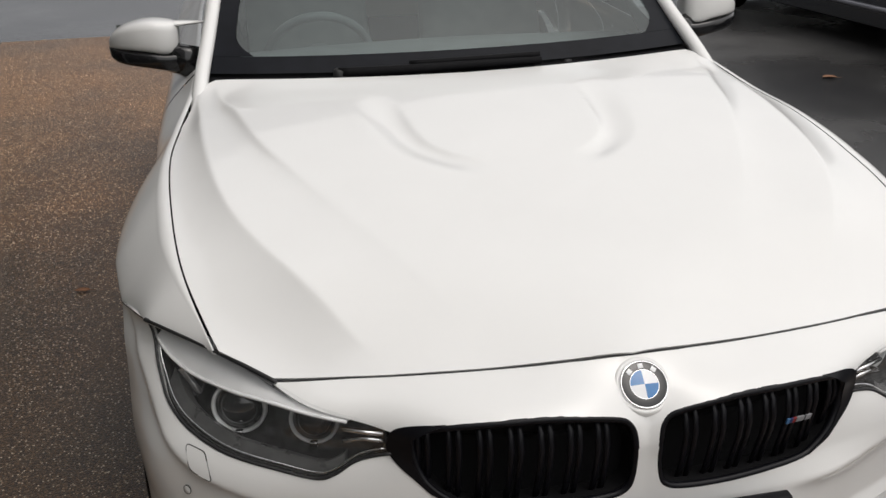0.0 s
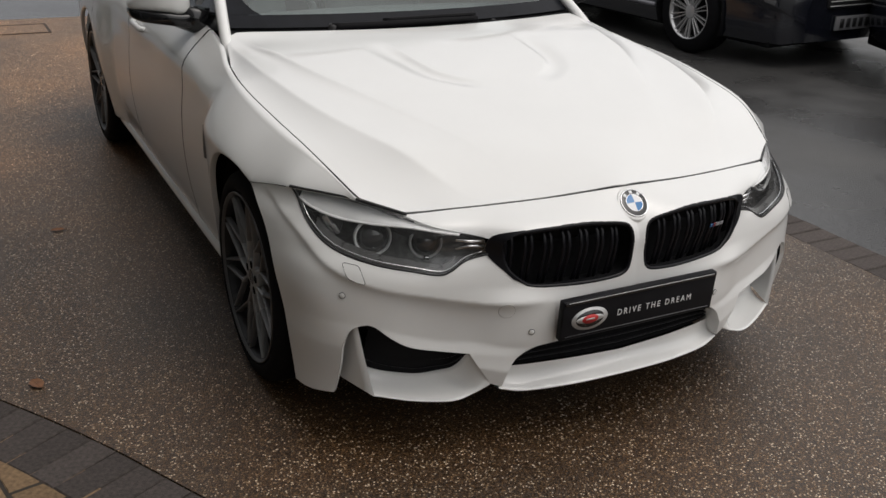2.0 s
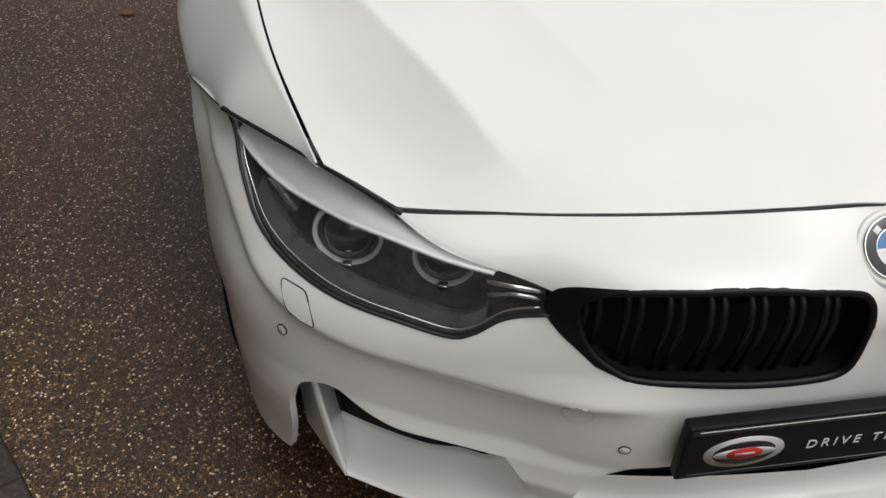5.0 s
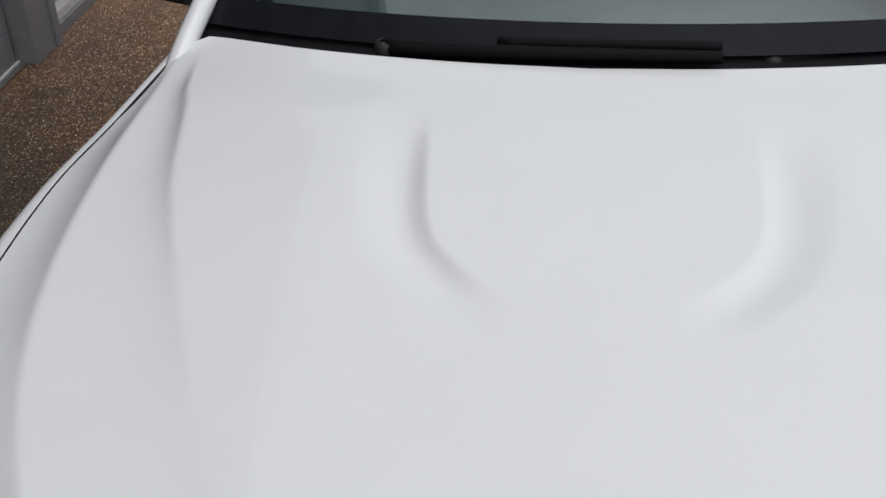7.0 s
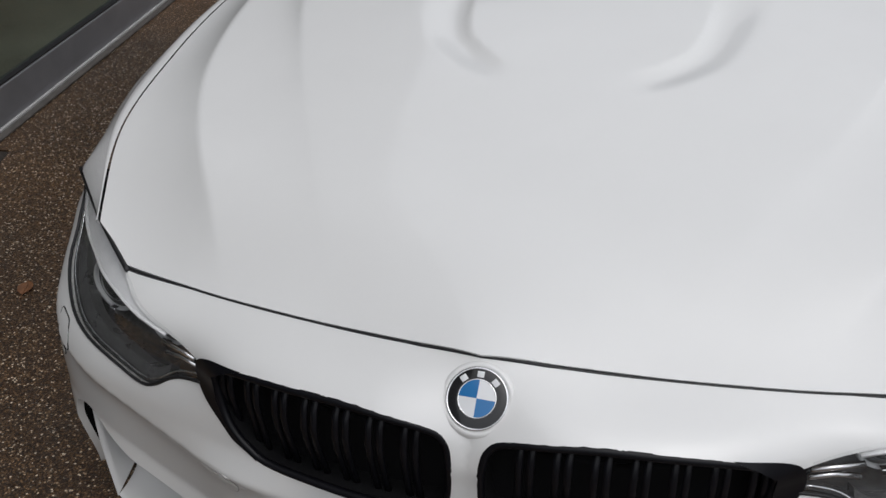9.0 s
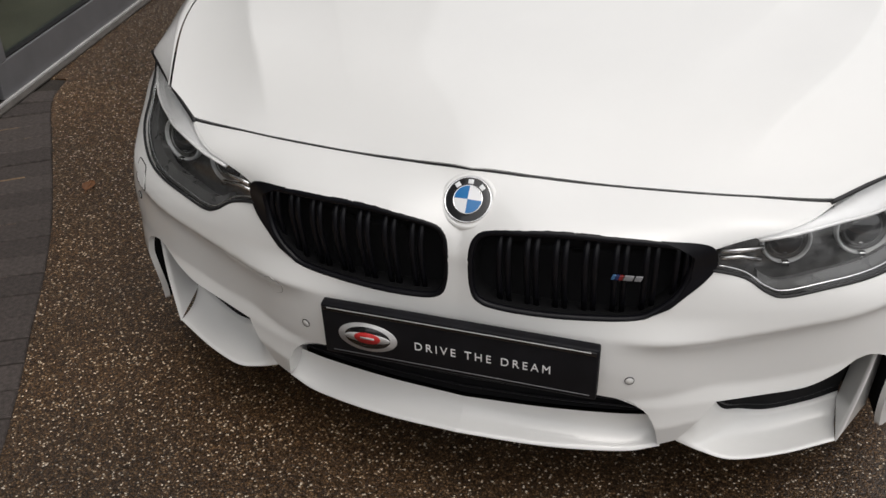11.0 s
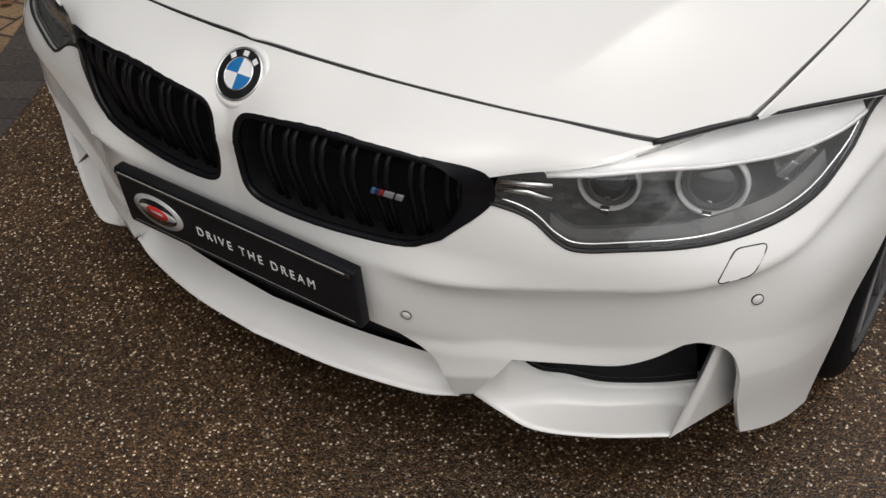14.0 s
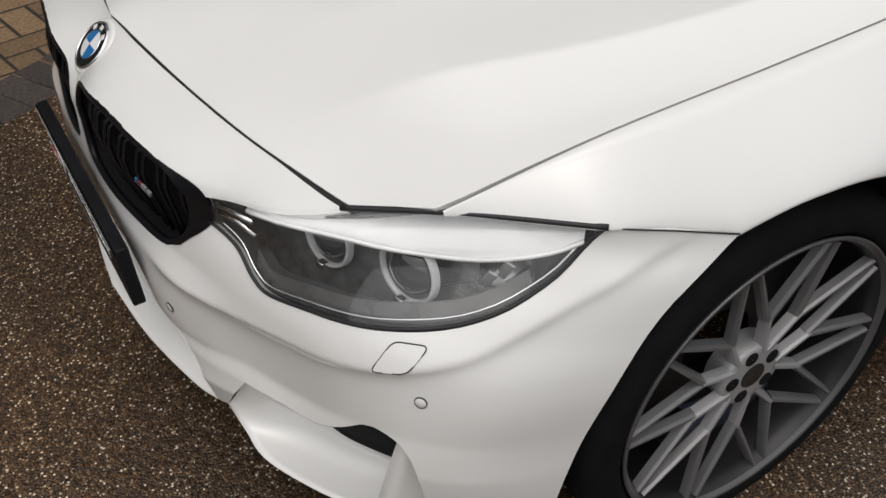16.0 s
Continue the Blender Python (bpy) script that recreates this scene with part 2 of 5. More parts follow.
TRIM_RED = mat("badge_dark_red", (0.20, 0.02, 0.02), 0.35)
DARKPLATE = mat("plate_grey", (0.22, 0.22, 0.23), 0.5)
ALU = mat("grey_aluminium_frame", (0.21, 0.21, 0.22), 0.42, metal=0.25, var=0.10, vscale=6, bump=0.1, bscale=90)
ALU_LIGHT = mat("pale_threshold_metal", (0.62, 0.61, 0.60), 0.35, metal=0.3, var=0.12, vscale=12)
RENDERED = mat("grey_wall_cladding", (0.33, 0.33, 0.33), 0.7, var=0.12, vscale=3, bump=0.3, bscale=120)
THRESHOLD = mat("dull_threshold_metal", (0.11, 0.10, 0.09), 0.5, metal=0.2, var=0.2, vscale=20)
SKY_BLOCK = mat("dark_grey_sky_blocker", (0.24, 0.24, 0.245), 0.7, var=0.12, vscale=3, bump=0.3, bscale=120)
BOUNCEWALL = mat("pale_bounce_wall", (0.52, 0.51, 0.48), 0.8, var=0.15, vscale=2, bump=0.3, bscale=90)
SHOWFLOOR = mat("showroom_floor", (0.34, 0.32, 0.27), 0.3, var=0.25, vscale=2.5)
GRAVEL = gravel_mat()
ASPHALT = asphalt_mat()
# paler than the tarmac: the sky's glancing reflection put into the colour
ROAD_SKYGREY = mat("wet_road_sky_paled", (0.17, 0.17, 0.175), 0.22, var=0.15, vscale=0.7, bump=0.15, bscale=60)
PAVER_DARK = paver_mat("charcoal_block", (0.072, 0.060, 0.055), 0.18)
PAVER_TAN = paver_mat("tan_block", (0.235, 0.155, 0.088), 0.22)
JOINT = mat("joint_sand", (0.035, 0.028, 0.022), 0.9, var=0.3, vscale=60, bump=0.5, bscale=300)
LEAF_Y = mat("yellow_autumn_leaf", (0.72, 0.36, 0.025), 0.5, var=0.30, vscale=45, bump=0.3, bscale=120)
LEAF_B = mat("brown_autumn_leaf", (0.20, 0.09, 0.04), 0.6, var=0.3, vscale=40)


# ---- building tools ----
def thing(name, label, category, group="", kind="", at=(0, 0, 0)):
    ob = new(name)
    ob.location = at
    ob.empty_display_size = 0.1
    return tagged(ob, label, category, group, kind)


def mesh_of(bm, name, material, smooth=True):
    me = bpy.data.meshes.new(name)
    for f in bm.faces:
        f.smooth = smooth
    bm.to_mesh(me)
    bm.free()
    me.materials.append(material)
    return me


def part(name, bm, material, parent, label="", smooth=True):
    ob = new(name, mesh_of(bm, name, material, smooth))
    if parent is not None:
        ob.parent = parent
        at = Vector()
        p = parent
        while p is not None:
            at += p.location
            p = p.parent
        ob.location = -at
    return tagged(ob, label)


def spl(pts, n):
    """A smooth curve of n points through the given ones."""
    p = np.asarray(pts, float)
    q = np.vstack([2 * p[0] - p[1], p, 2 * p[-1] - p[-2]])
    out = []
    for u in np.linspace(0, len(p) - 1, n):
        i = min(int(u), len(p) - 2)
        t = u - i
        a, b, c, d = q[i:i + 4]
        out.append(0.5 * (2 * b + (c - a) * t + (2 * a - 5 * b + 4 * c - d) * t * t + (3 * b - a - 3 * c + d) * t ** 3))
    return np.array(out)


def hermite(xs, vs, x):
    """Smooth interpolation of the rows vs given at xs; straight on outside."""
    i = int(np.clip(np.searchsorted(xs, x) - 1, 0, len(xs) - 2))
    h = xs[i + 1] - xs[i]

    def slope(k):
        if k == 0:
            return (vs[1] - vs[0]) / (xs[1] - xs[0])
        if k == len(xs) - 1:
            return (vs[-1] - vs[-2]) / (xs[-1] - xs[-2])
        return (vs[k + 1] - vs[k - 1]) / (xs[k + 1] - xs[k - 1])
    t = (x - xs[i]) / h
    if t < 0:
        return vs[i] + slope(i) * (x - xs[i])
    if t > 1:
        return vs[i + 1] + slope(i + 1) * (x - xs[i + 1])
    return ((2 * t ** 3 - 3 * t * t + 1) * vs[i] + (t ** 3 - 2 * t * t + t) * h * slope(i) + (3 * t * t - 2 * t ** 3) * vs[i + 1] + (t ** 3 - t * t) * h * slope(i + 1))


def smooth01(t):
    t = min(1.0, max(0.0, t))
    return t * t * (3 - 2 * t)


def inside(poly, x, y):
    c = False
    j = len(poly) - 1
    for i in range(len(poly)):
        xi, yi, xj, yj = poly[i][0], poly[i][1], poly[j][0], poly[j][1]
        if (yi > y) != (yj > y) and x < (xj - xi) * (y - yi) / (yj - yi) + xi:
            c = not c
        j = i
    return c


def resample(loop, step):
    """Points about step apart along a closed loop, corners kept."""
    out = []
    for i in range(len(loop)):
        a, b = np.array(loop[i]), np.array(loop[(i + 1) % len(loop)])
        n = max(1, int(round(np.linalg.norm(b - a) / step)))
        out += [a + (b - a) * k / n for k in range(n)]
    return out


def panel(loop, holes, surf, step=0.012, depth=0.014, sides=(1,), offset=0.0, bm=None):
    """A sheet cut to a loop (with holes) in a surface's own two coordinates, its edges folded in by depth. sides: 1 and or -1, mirrored in x."""
    bm = bm or bmesh.new()
    loops = [resample(loop, step)] + [resample(h, step) for h in holes]
    pts, edges = [], []
    for lp in loops:
        base = len(pts)
        pts += [Vector((p[0], p[1])) for p in lp]
        edges += [(base + k, base + (k + 1) % len(lp)) for k in range(len(lp))]
    outline = np.array(loops[0])
    lo, hi = outline.min(0), outline.max(0)
    near = np.array([(p.x, p.y) for p in pts])
    rows = int((hi[1] - lo[1]) / (step * 0.87)) + 1
    for r in range(rows + 1):
        y = lo[1] + r * step * 0.87
        x = lo[0] + (0.5 * step if r % 2 else 0)
        while x < hi[0]:
            if inside(loops[0], x, y) and not any(inside(h, x, y) for h in loops[1:]) and ((near - (x, y)) ** 2).sum(1).min() > (0.55 * step) ** 2:
                pts.append(Vector((x, y)))
            x += step
    vs, _, fs, *_ = geometry.delaunay_2d_cdt(pts, edges, [], 0, 1e-7)
    fs = [f for f in fs if len(f) == 3 and abs((vs[f[1]] - vs[f[0]]).cross(vs[f[2]] - vs[f[0]])) > 0.03 * step * step]
    fs = [f for f in fs if inside(loops[0], *(sum((vs[k] for k in f), Vector((0, 0))) / len(f))) and not any(inside(h, *(sum((vs[k] for k in f), Vector((0, 0))) / len(f))) for h in loops[1:])]
    e = 1e-3
    place, norm = [], []
    for v in vs:
        p = surf(v.x, v.y)
        n = (surf(v.x + e, v.y) - p).cross(surf(v.x, v.y + e) - p).normalized()
        place.append(p + n * offset)
        norm.append(n)
    count = {}
    for f in fs:
        for a, b in zip(f, list(f[1:]) + [f[0]]):
            count[(min(a, b), max(a, b))] = count.get((min(a, b), max(a, b)), 0) + 1
    rim = [k for k, c in count.items() if c == 1]
    middle = []
    for s in sides:
        m = Vector((s, 1, 1))
        made = [bm.verts.new(p * m) for p in place]
        middle += [v for v in made if abs(v.co.x) < 1e-4]
        for f in fs:
            bm.faces.new([made[k] for k in (f if s > 0 else f[::-1])])
        if depth:
            fold = [ed for ed in rim if len(sides) == 1 or max(abs(place[ed[0]].x), abs(place[ed[1]].x)) > 1e-4]
            low = {k: bm.verts.new((place[k] - norm[k] * depth) * m) for ed in fold for k in ed}
            high = {k: bm.verts.new(place[k] * m) for ed in fold for k in ed}
            for a, b in fold:
                bm.faces.new((high[a], high[b], low[b], low[a]))
    if len(sides) == 2:
        bmesh.ops.remove_doubles(bm, verts=middle, dist=1e-4)
    bmesh.ops.recalc_face_normals(bm, faces=bm.faces)
    return bm


def loft(rows, bm=None, closed=False, sides=(1,), cap=False):
    """Quads between rows of points."""
    bm = bm or bmesh.new()
    for s in sides:
        grid = [[bm.verts.new((p[0] * s, p[1], p[2])) for p in r] for r in rows]
        for r0, r1 in zip(grid, grid[1:]):
            n = len(r0)
            for k in range(n if closed else n - 1):
                try:
                    bm.faces.new((r0[k], r0[(k + 1) % n], r1[(k + 1) % n], r1[k]))
                except ValueError:
                    pass
        if cap:
            for r in (grid[0], grid[-1]):
                bm.faces.new(r)
    bmesh.ops.recalc_face_normals(bm, faces=bm.faces)
    return bm


def tube(path, radius, closed=False, sides=6, bm=None, flat=1.0):
    """A round or flattened bar along a path; radius may be a list."""
    bm = bm or bmesh.new()
    p = [Vector(q) for q in path]
    n = len(p)
    rings = []
    up = Vector((0, 0, 1))
    for i in range(n):
        d = (p[(i + 1) % n] - p[i - 1]) if closed else (p[min(i + 1, n - 1)] - p[max(i - 1, 0)])
        d.normalize()
        a = (d.cross(up if abs(d.z) < 0.9 else Vector((1, 0, 0))) if i == 0 else a - d * a.dot(d)).normalized()
        b = d.cross(a)
        r = radius[i] if isinstance(radius, (list, tuple)) else radius
        rings.append([p[i] + a * r * math.cos(2 * math.pi * k / sides) + b * r * flat * math.sin(2 * math.pi * k / sides) for k in range(sides)])
    if closed:
        rings.append(rings[0])
    return loft(rings, bm, closed=True, cap=not closed)


def box(x0, x1, y0, y1, z0, z1, bevel=0.0, bm=None, turn=None):
    own = bmesh.new()
    bmesh.ops.create_cube(own, size=1)
    for v in own.verts:
        v.co = Vector(((x0 + x1) / 2 + v.co.x * (x1 - x0), (y0 + y1) / 2 + v.co.y * (y1 - y0), (z0 + z1) / 2 + v.co.z * (z1 - z0)))
    if bevel:
        bmesh.ops.bevel(own, geom=own.edges[:], offset=bevel, segments=2, affect='EDGES', profile=0.6)
    if turn is not None:
        bmesh.ops.transform(own, matrix=turn, verts=own.verts)
    if bm is None:
        return own
    join(bm, own)
    return bm


def join(bm, other):
    m = {v: bm.verts.new(v.co) for v in other.verts}
    for f in other.faces:
        bm.faces.new([m[v] for v in f.verts])
    other.free()
    return bm


def lathe(profile, n=64, m=None):
    """Profile of (radius, depth) turned about the local z axis."""
    rows = [[(r * math.cos(2 * math.pi * k / n), r * math.sin(2 * math.pi * k / n), d) for k in range(n)] for r, d in profile]
    bm = loft(rows, closed=True)
    if m is not None:
        bmesh.ops.transform(bm, matrix=m, verts=bm.verts)
    return bm


def facing(at, normal, spin=0):
    """A pose whose local z looks along normal."""
    return Matrix.Translation(at) @ Vector(normal).to_track_quat('Z', 'Y').to_matrix().to_4x4() @ pose(0, 0, 0, 0, 0, spin)


def mirror_x(bm):
    bmesh.ops.transform(bm, matrix=Matrix.Diagonal((-1, 1, 1, 1)), verts=bm.verts)
    bmesh.ops.reverse_faces(bm, faces=bm.faces)
    return bm


# ================= setting =================
def sheet(loop, z, material, name, label, thick=0.0, kind="structure", category="ground"):
    bm = bmesh.new()
    f = bm.faces.new([bm.verts.new((x, y, z)) for x, y in loop])
    if thick:
        r = bmesh.ops.extrude_face_region(bm, geom=[f])
        for v in [g for g in r["geom"] if isinstance(g, bmesh.types.BMVert)]:
            v.co.z -= thick
    bmesh.ops.recalc_face_normals(bm, faces=bm.faces)
    return tagged(part(name, bm, material, None, label, smooth=False), "", category, kind=kind)


# band of charcoal blocks: its edge towards the drive, sweeping out from the shop front
BAND = spl([(-2.12, 1.74), (-2.04, 1.53), (-1.80, 1.19), (-1.545, 0.83), (-1.375, 0.56), (-1.222, 0.28), (-1.105, 0.07), (-0.99, -0.16), (-0.86, -0.46), (-0.70, -0.85), (-0.52, -1.35), (-0.32, -1.95), (-0.10, -2.8), (0.05, -4.0)], 160)
KERB_X = 1.645


def wall_x(y):
    return -2.185 - 0.110 * (y - 1.2)


ground_bm = bmesh.new()
ground_bm.faces.new([ground_bm.verts.new((x, y, -0.012)) for x, y in ((-400, -400), (400, -400), (400, 400), (-400, 400))])
tagged(part("ground", ground_bm, ASPHALT, None, "damp dark grey tarmac running to the horizon", smooth=False), "", "ground", kind="structure")
drive = [(p[0], p[1]) for p in BAND] + [(KERB_X, -4.0), (KERB_X, 7.7), (-2.65, 7.75), (-2.62, 3.0), (-2.4, 1.7)]
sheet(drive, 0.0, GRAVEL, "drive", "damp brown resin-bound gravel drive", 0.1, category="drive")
bed = [(p[0], p[1]) for p in BAND[::-1]] + [(-2.45, 1.85), (-2.45, -4.0)]
pavement = sheet(bed, -0.006, JOINT, "pavement", "forecourt of tan paving blocks edged with charcoal blocks", 0.08, category="pavement")
kerb = sheet([(KERB_X, -4.0), (KERB_X + 0.215, -4.0), (KERB_X + 0.215, 7.7), (KERB_X, 7.7)], -0.007, JOINT, "kerb_edging", "row of dark edging blocks between gravel and tarmac", 0.08, category="edging")

road = sheet([(-30, 7.76), (30, 7.76), (30, 30), (-30, 30)], -0.009, ROAD_SKYGREY, "road", "wet road beyond the drive, sky reflection painted into its pale grey", 0.0, category="road")
# unseen wall, added to cut low sky and bounce light onto the bumper
back = thing("wall_south", "unseen plain pale wall added behind to light the car's front", "wall", kind="structure")
part("wall_face", box(-14, 14, -8.2, -8.0, -0.012, 2.4, 0.01), BOUNCEWALL, back, smooth=False)

# shop front beside the car
front = thing("shop_front", "grey aluminium shop front with large windows", "building", kind="structure")


def along(y0, y1, d0, d1, z0, z1, bevel=0.004):
    """A box along the shop front; d: out from its face towards the drive."""
    ang = math.degrees(math.atan(0.110))
    L = (y1 - y0) * math.sqrt(1 + 0.110 ** 2)
    m = Matrix.Translation((wall_x(y0), y0, 0)) @ pose(0, 0, 0, 0, 0, ang)
    return box(d0, d1, 0, L, z0, z1, bevel, turn=m)


part("threshold", along(-4.0, 3.70, -0.02, 0.058, 0.0, 0.010), THRESHOLD, front, "dull grey-brown threshold strip", smooth=False)
part("threshold_bead", along(-4.0, 3.70, 0.018, 0.030, 0.010, 0.021, 0.002), ALU_LIGHT, front, "thin bright metal bead", smooth=False)
for y0, y1 in ((-4.0, -0.75), (-0.70, 1.42), (1.46, 3.66)):
    part("bottom_rail", along(y0, y1, -0.04, 0.02, 0.018, 0.155), ALU, front, "grey bottom rail", smooth=False)
    part("glazing_gasket", along(y0 + 0.07, y1 - 0.07, -0.012, 0.012, 0.155, 0.163, 0.002), SEAL, front, "black glazing gasket", smooth=False)
    part("top_rail", along(y0, y1, -0.04, 0.02, 2.30, 2.42), ALU, front, smooth=False)
    for yy in (y0, y1 - 0.07):
        part("stile", along(yy, yy + 0.07, -0.04, 0.02, 0.155, 2.30), ALU, front, smooth=False)
    pane_ = part("shop_pane", along(y0 + 0.07, y1 - 0.07, -0.018, -0.010, 0.155, 2.30, 0), SHOPGLASS, front, "clear window glass", smooth=False)
    pane_.visible_shadow = False
part("door_post", along(3.68, 3.90, -0.06, 0.11, 0.0, 2.42), ALU, front, "grey upright post", smooth=False)
part("post_cover", along(3.90, 3.96, -0.02, 0.125, 0.0, 2.42), ALU, front, smooth=False)
part("window_plinth", along(3.96, 8.4, -0.05, 0.085, 0.0, 0.055), ALU, front, smooth=False)
part("window_sill", along(3.96, 8.4, -0.04, 0.065, 0.055, 0.10), ALU_LIGHT, front, "pale window sill", smooth=False)
pane_ = part("shop_pane", along(3.96, 8.4, 0.0, 0.008, 0.10, 2.30, 0), SHOPGLASS, front, "clear window glass", smooth=False)
pane_.visible_shadow = False
part("end_post", along(6.05, 6.17, -0.05, 0.09, 0.055, 2.42), ALU_LIGHT, front, smooth=False)
part("fascia_board", along(-4.0, 8.4, -0.10, 0.06, 2.42, 2.72), RENDERED, front, "grey fascia above the windows", smooth=False)
# upper storey and roof: unseen, added to block sky and darken the car's shop side
part("upper_sky_blocker", along(-4.0, 8.4, -0.30, 0.0, 2.72, 6.2), SKY_BLOCK, front, "unseen dark grey upper wall added to block sky", smooth=False)
part("roof_edge", along(-4.1, 8.5, -0.40, 0.12, 6.2, 6.45), ALU, front, "unseen grey metal roof edge added above", smooth=False)
part("roof", along(-4.1, 8.5, -6.2, -0.40, 6.2, 6.4), RENDERED, front, smooth=False)
part("showroom_floor", along(-4.0, 8.4, -6.0, -0.06, 0.0, 0.02, 0), SHOWFLOOR, front, "pale showroom floor", smooth=False)
part("showroom_back_wall", along(-4.0, 8.4, -6.1, -6.0, 0.0, 2.6, 0), RENDERED, front, smooth=False)
part("showroom_ceiling", along(-4.0, 8.4, -6.1, -0.10, 2.6, 2.7, 0), RENDERED, front, smooth=False)
for y in (-4.1, 8.4):
    part("showroom_end_wall", along(y, y + 0.1, -6.1, -0.1, 0.0, 2.6, 0), RENDERED, front, smooth=False)

# ================= the white saloon =================
car = thing("saloon_car", "white four-door sports saloon parked on the gravel drive", "car")

# bumper skin: distance from an upright axis at y = 1.0, by angle, at fifteen heights
TH = np.radians([0, 7, 14, 21, 28, 35, 41, 47, 53, 59, 66, 73])
sec_160 = (0.951, 0.957, 0.974, 0.997, 1.010, 1.031, 1.054, 1.065, 1.048, 1.018, 0.987, 0.965)
sec_220 = (0.946, 0.953, 0.971, 0.998, 1.005, 1.027, 1.058, 1.079, 1.063, 1.028, 0.989, 0.964)
sec_270 = (0.944, 0.951, 0.969, 0.999, 0.997, 1.020, 1.058, 1.087, 1.065, 1.032, 0.989, 0.963)
sec_310 = (0.944, 0.952, 0.968, 0.998, 0.992, 1.012, 1.056, 1.089, 1.067, 1.033, 0.988, 0.962)
sec_350 = (0.945, 0.954, 0.971, 0.999, 0.995, 1.001, 1.054, 1.089, 1.068, 1.033, 0.987, 0.960)
sec_400 = (0.950, 0.959, 0.979, 1.000, 1.004, 1.011, 1.053, 1.089, 1.068, 1.032, 0.984, 0.958)
sec_450 = (0.954, 0.963, 0.978, 0.992, 1.009, 1.027, 1.060, 1.088, 1.070, 1.032, 0.982, 0.957)
sec_490 = (0.955, 0.963, 0.968, 0.977, 0.999, 1.028, 1.062, 1.088, 1.071, 1.034, 0.981, 0.956)
sec_530 = (0.954, 0.963, 0.971, 0.970, 0.980, 1.012, 1.057, 1.091, 1.072, 1.035, 0.981, 0.955)
sec_570 = (0.954, 0.967, 0.978, 0.975, 0.968, 1.001, 1.043, 1.069, 1.066, 1.032, 0.980, 0.954)
sec_610 = (0.953, 0.976, 0.988, 0.988, 0.970, 1.004, 1.027, 1.030, 1.037, 1.019, 0.978, 0.955)
sec_650 = (0.936, 0.974, 0.984, 0.986, 0.979, 1.006, 1.014, 1.014, 1.009, 1.002, 0.975, 0.958)
sec_680 = (0.906, 0.944, 0.954, 0.957, 0.956, 0.985, 0.996, 0.997, 0.996, 0.989, 0.974, 0.962)
sec_710 = (0.883, 0.886, 0.879, 0.883, 0.899, 0.922, 0.957, 0.972, 0.979, 0.984, 0.975, 0.966)
sec_750 = (0.844, 0.812, 0.792, 0.798, 0.826, 0.866, 0.922, 0.945, 0.964, 0.987, 0.976, 0.967)
SEC_Z = np.array([0.16, 0.22, 0.27, 0.31, 0.35, 0.40, 0.45, 0.49, 0.53, 0.57, 0.61, 0.65, 0.68, 0.71, 0.75])
SECTIONS = np.array([sec_160, sec_220, sec_270, sec_310, sec_350, sec_400, sec_450, sec_490, sec_530, sec_570, sec_610, sec_650, sec_680, sec_710, sec_750])


# evened out both ways, more so beside the grille
def evened(a, axis):
    lo, hi = (np.vstack([a[:1], a[:-1]]), np.vstack([a[1:], a[-1:]])) if axis == 0 else (np.hstack([a[:, :1], a[:, :-1]]), np.hstack([a[:, 1:], a[:, -1:]]))
    return 0.5 * a + 0.25 * (lo + hi)


SECTIONS[1:9] = 0.7 * SECTIONS[1:9] + 0.15 * (SECTIONS[:8] + SECTIONS[2:10])
SECTIONS[:9] = 0.8 * SECTIONS[:9] + 0.10 * (SECTIONS[:9, [0, *range(11)]] + SECTIONS[:9, [*range(1, 12), 11]])
# the corners are a little rounder than the fifteen sections
SECTIONS += np.outer(np.clip((0.71 - SEC_Z) / 0.06, 0, 1), (0, 0, 0, 0, 0, 0, -0.005, -0.013, -0.008, 0.004, 0.010, 0.010))
calm = SECTIONS.copy()
for _ in range(4):
    calm = evened(calm, 0)
for _ in range(2):
    calm = evened(calm, 1)
share = np.outer(np.clip((0.66 - SEC_Z) / 0.08, 0, 1), np.clip((np.degrees(TH) - 18) / 10, 0, 1))
SECTIONS = SECTIONS * (1 - share) + calm * share
CREASE_S, CREASE_Z = np.radians([10, 16.6, 27, 36.6, 44.6, 50.2, 57, 65]), (0.470, 0.466, 0.471, 0.500, 0.534, 0.569, 0.632, 0.70)
UNDER_S, UNDER_Z = np.radians([20, 23, 28, 33.8, 42, 46]), (0.325, 0.330, 0.348, 0.356, 0.400, 0.41)


BULGE = 0.012
CREASE_A, UNDER_A = spl(list(zip(CREASE_S, CREASE_Z)), 80), spl(list(zip(UNDER_S, UNDER_Z)), 60)


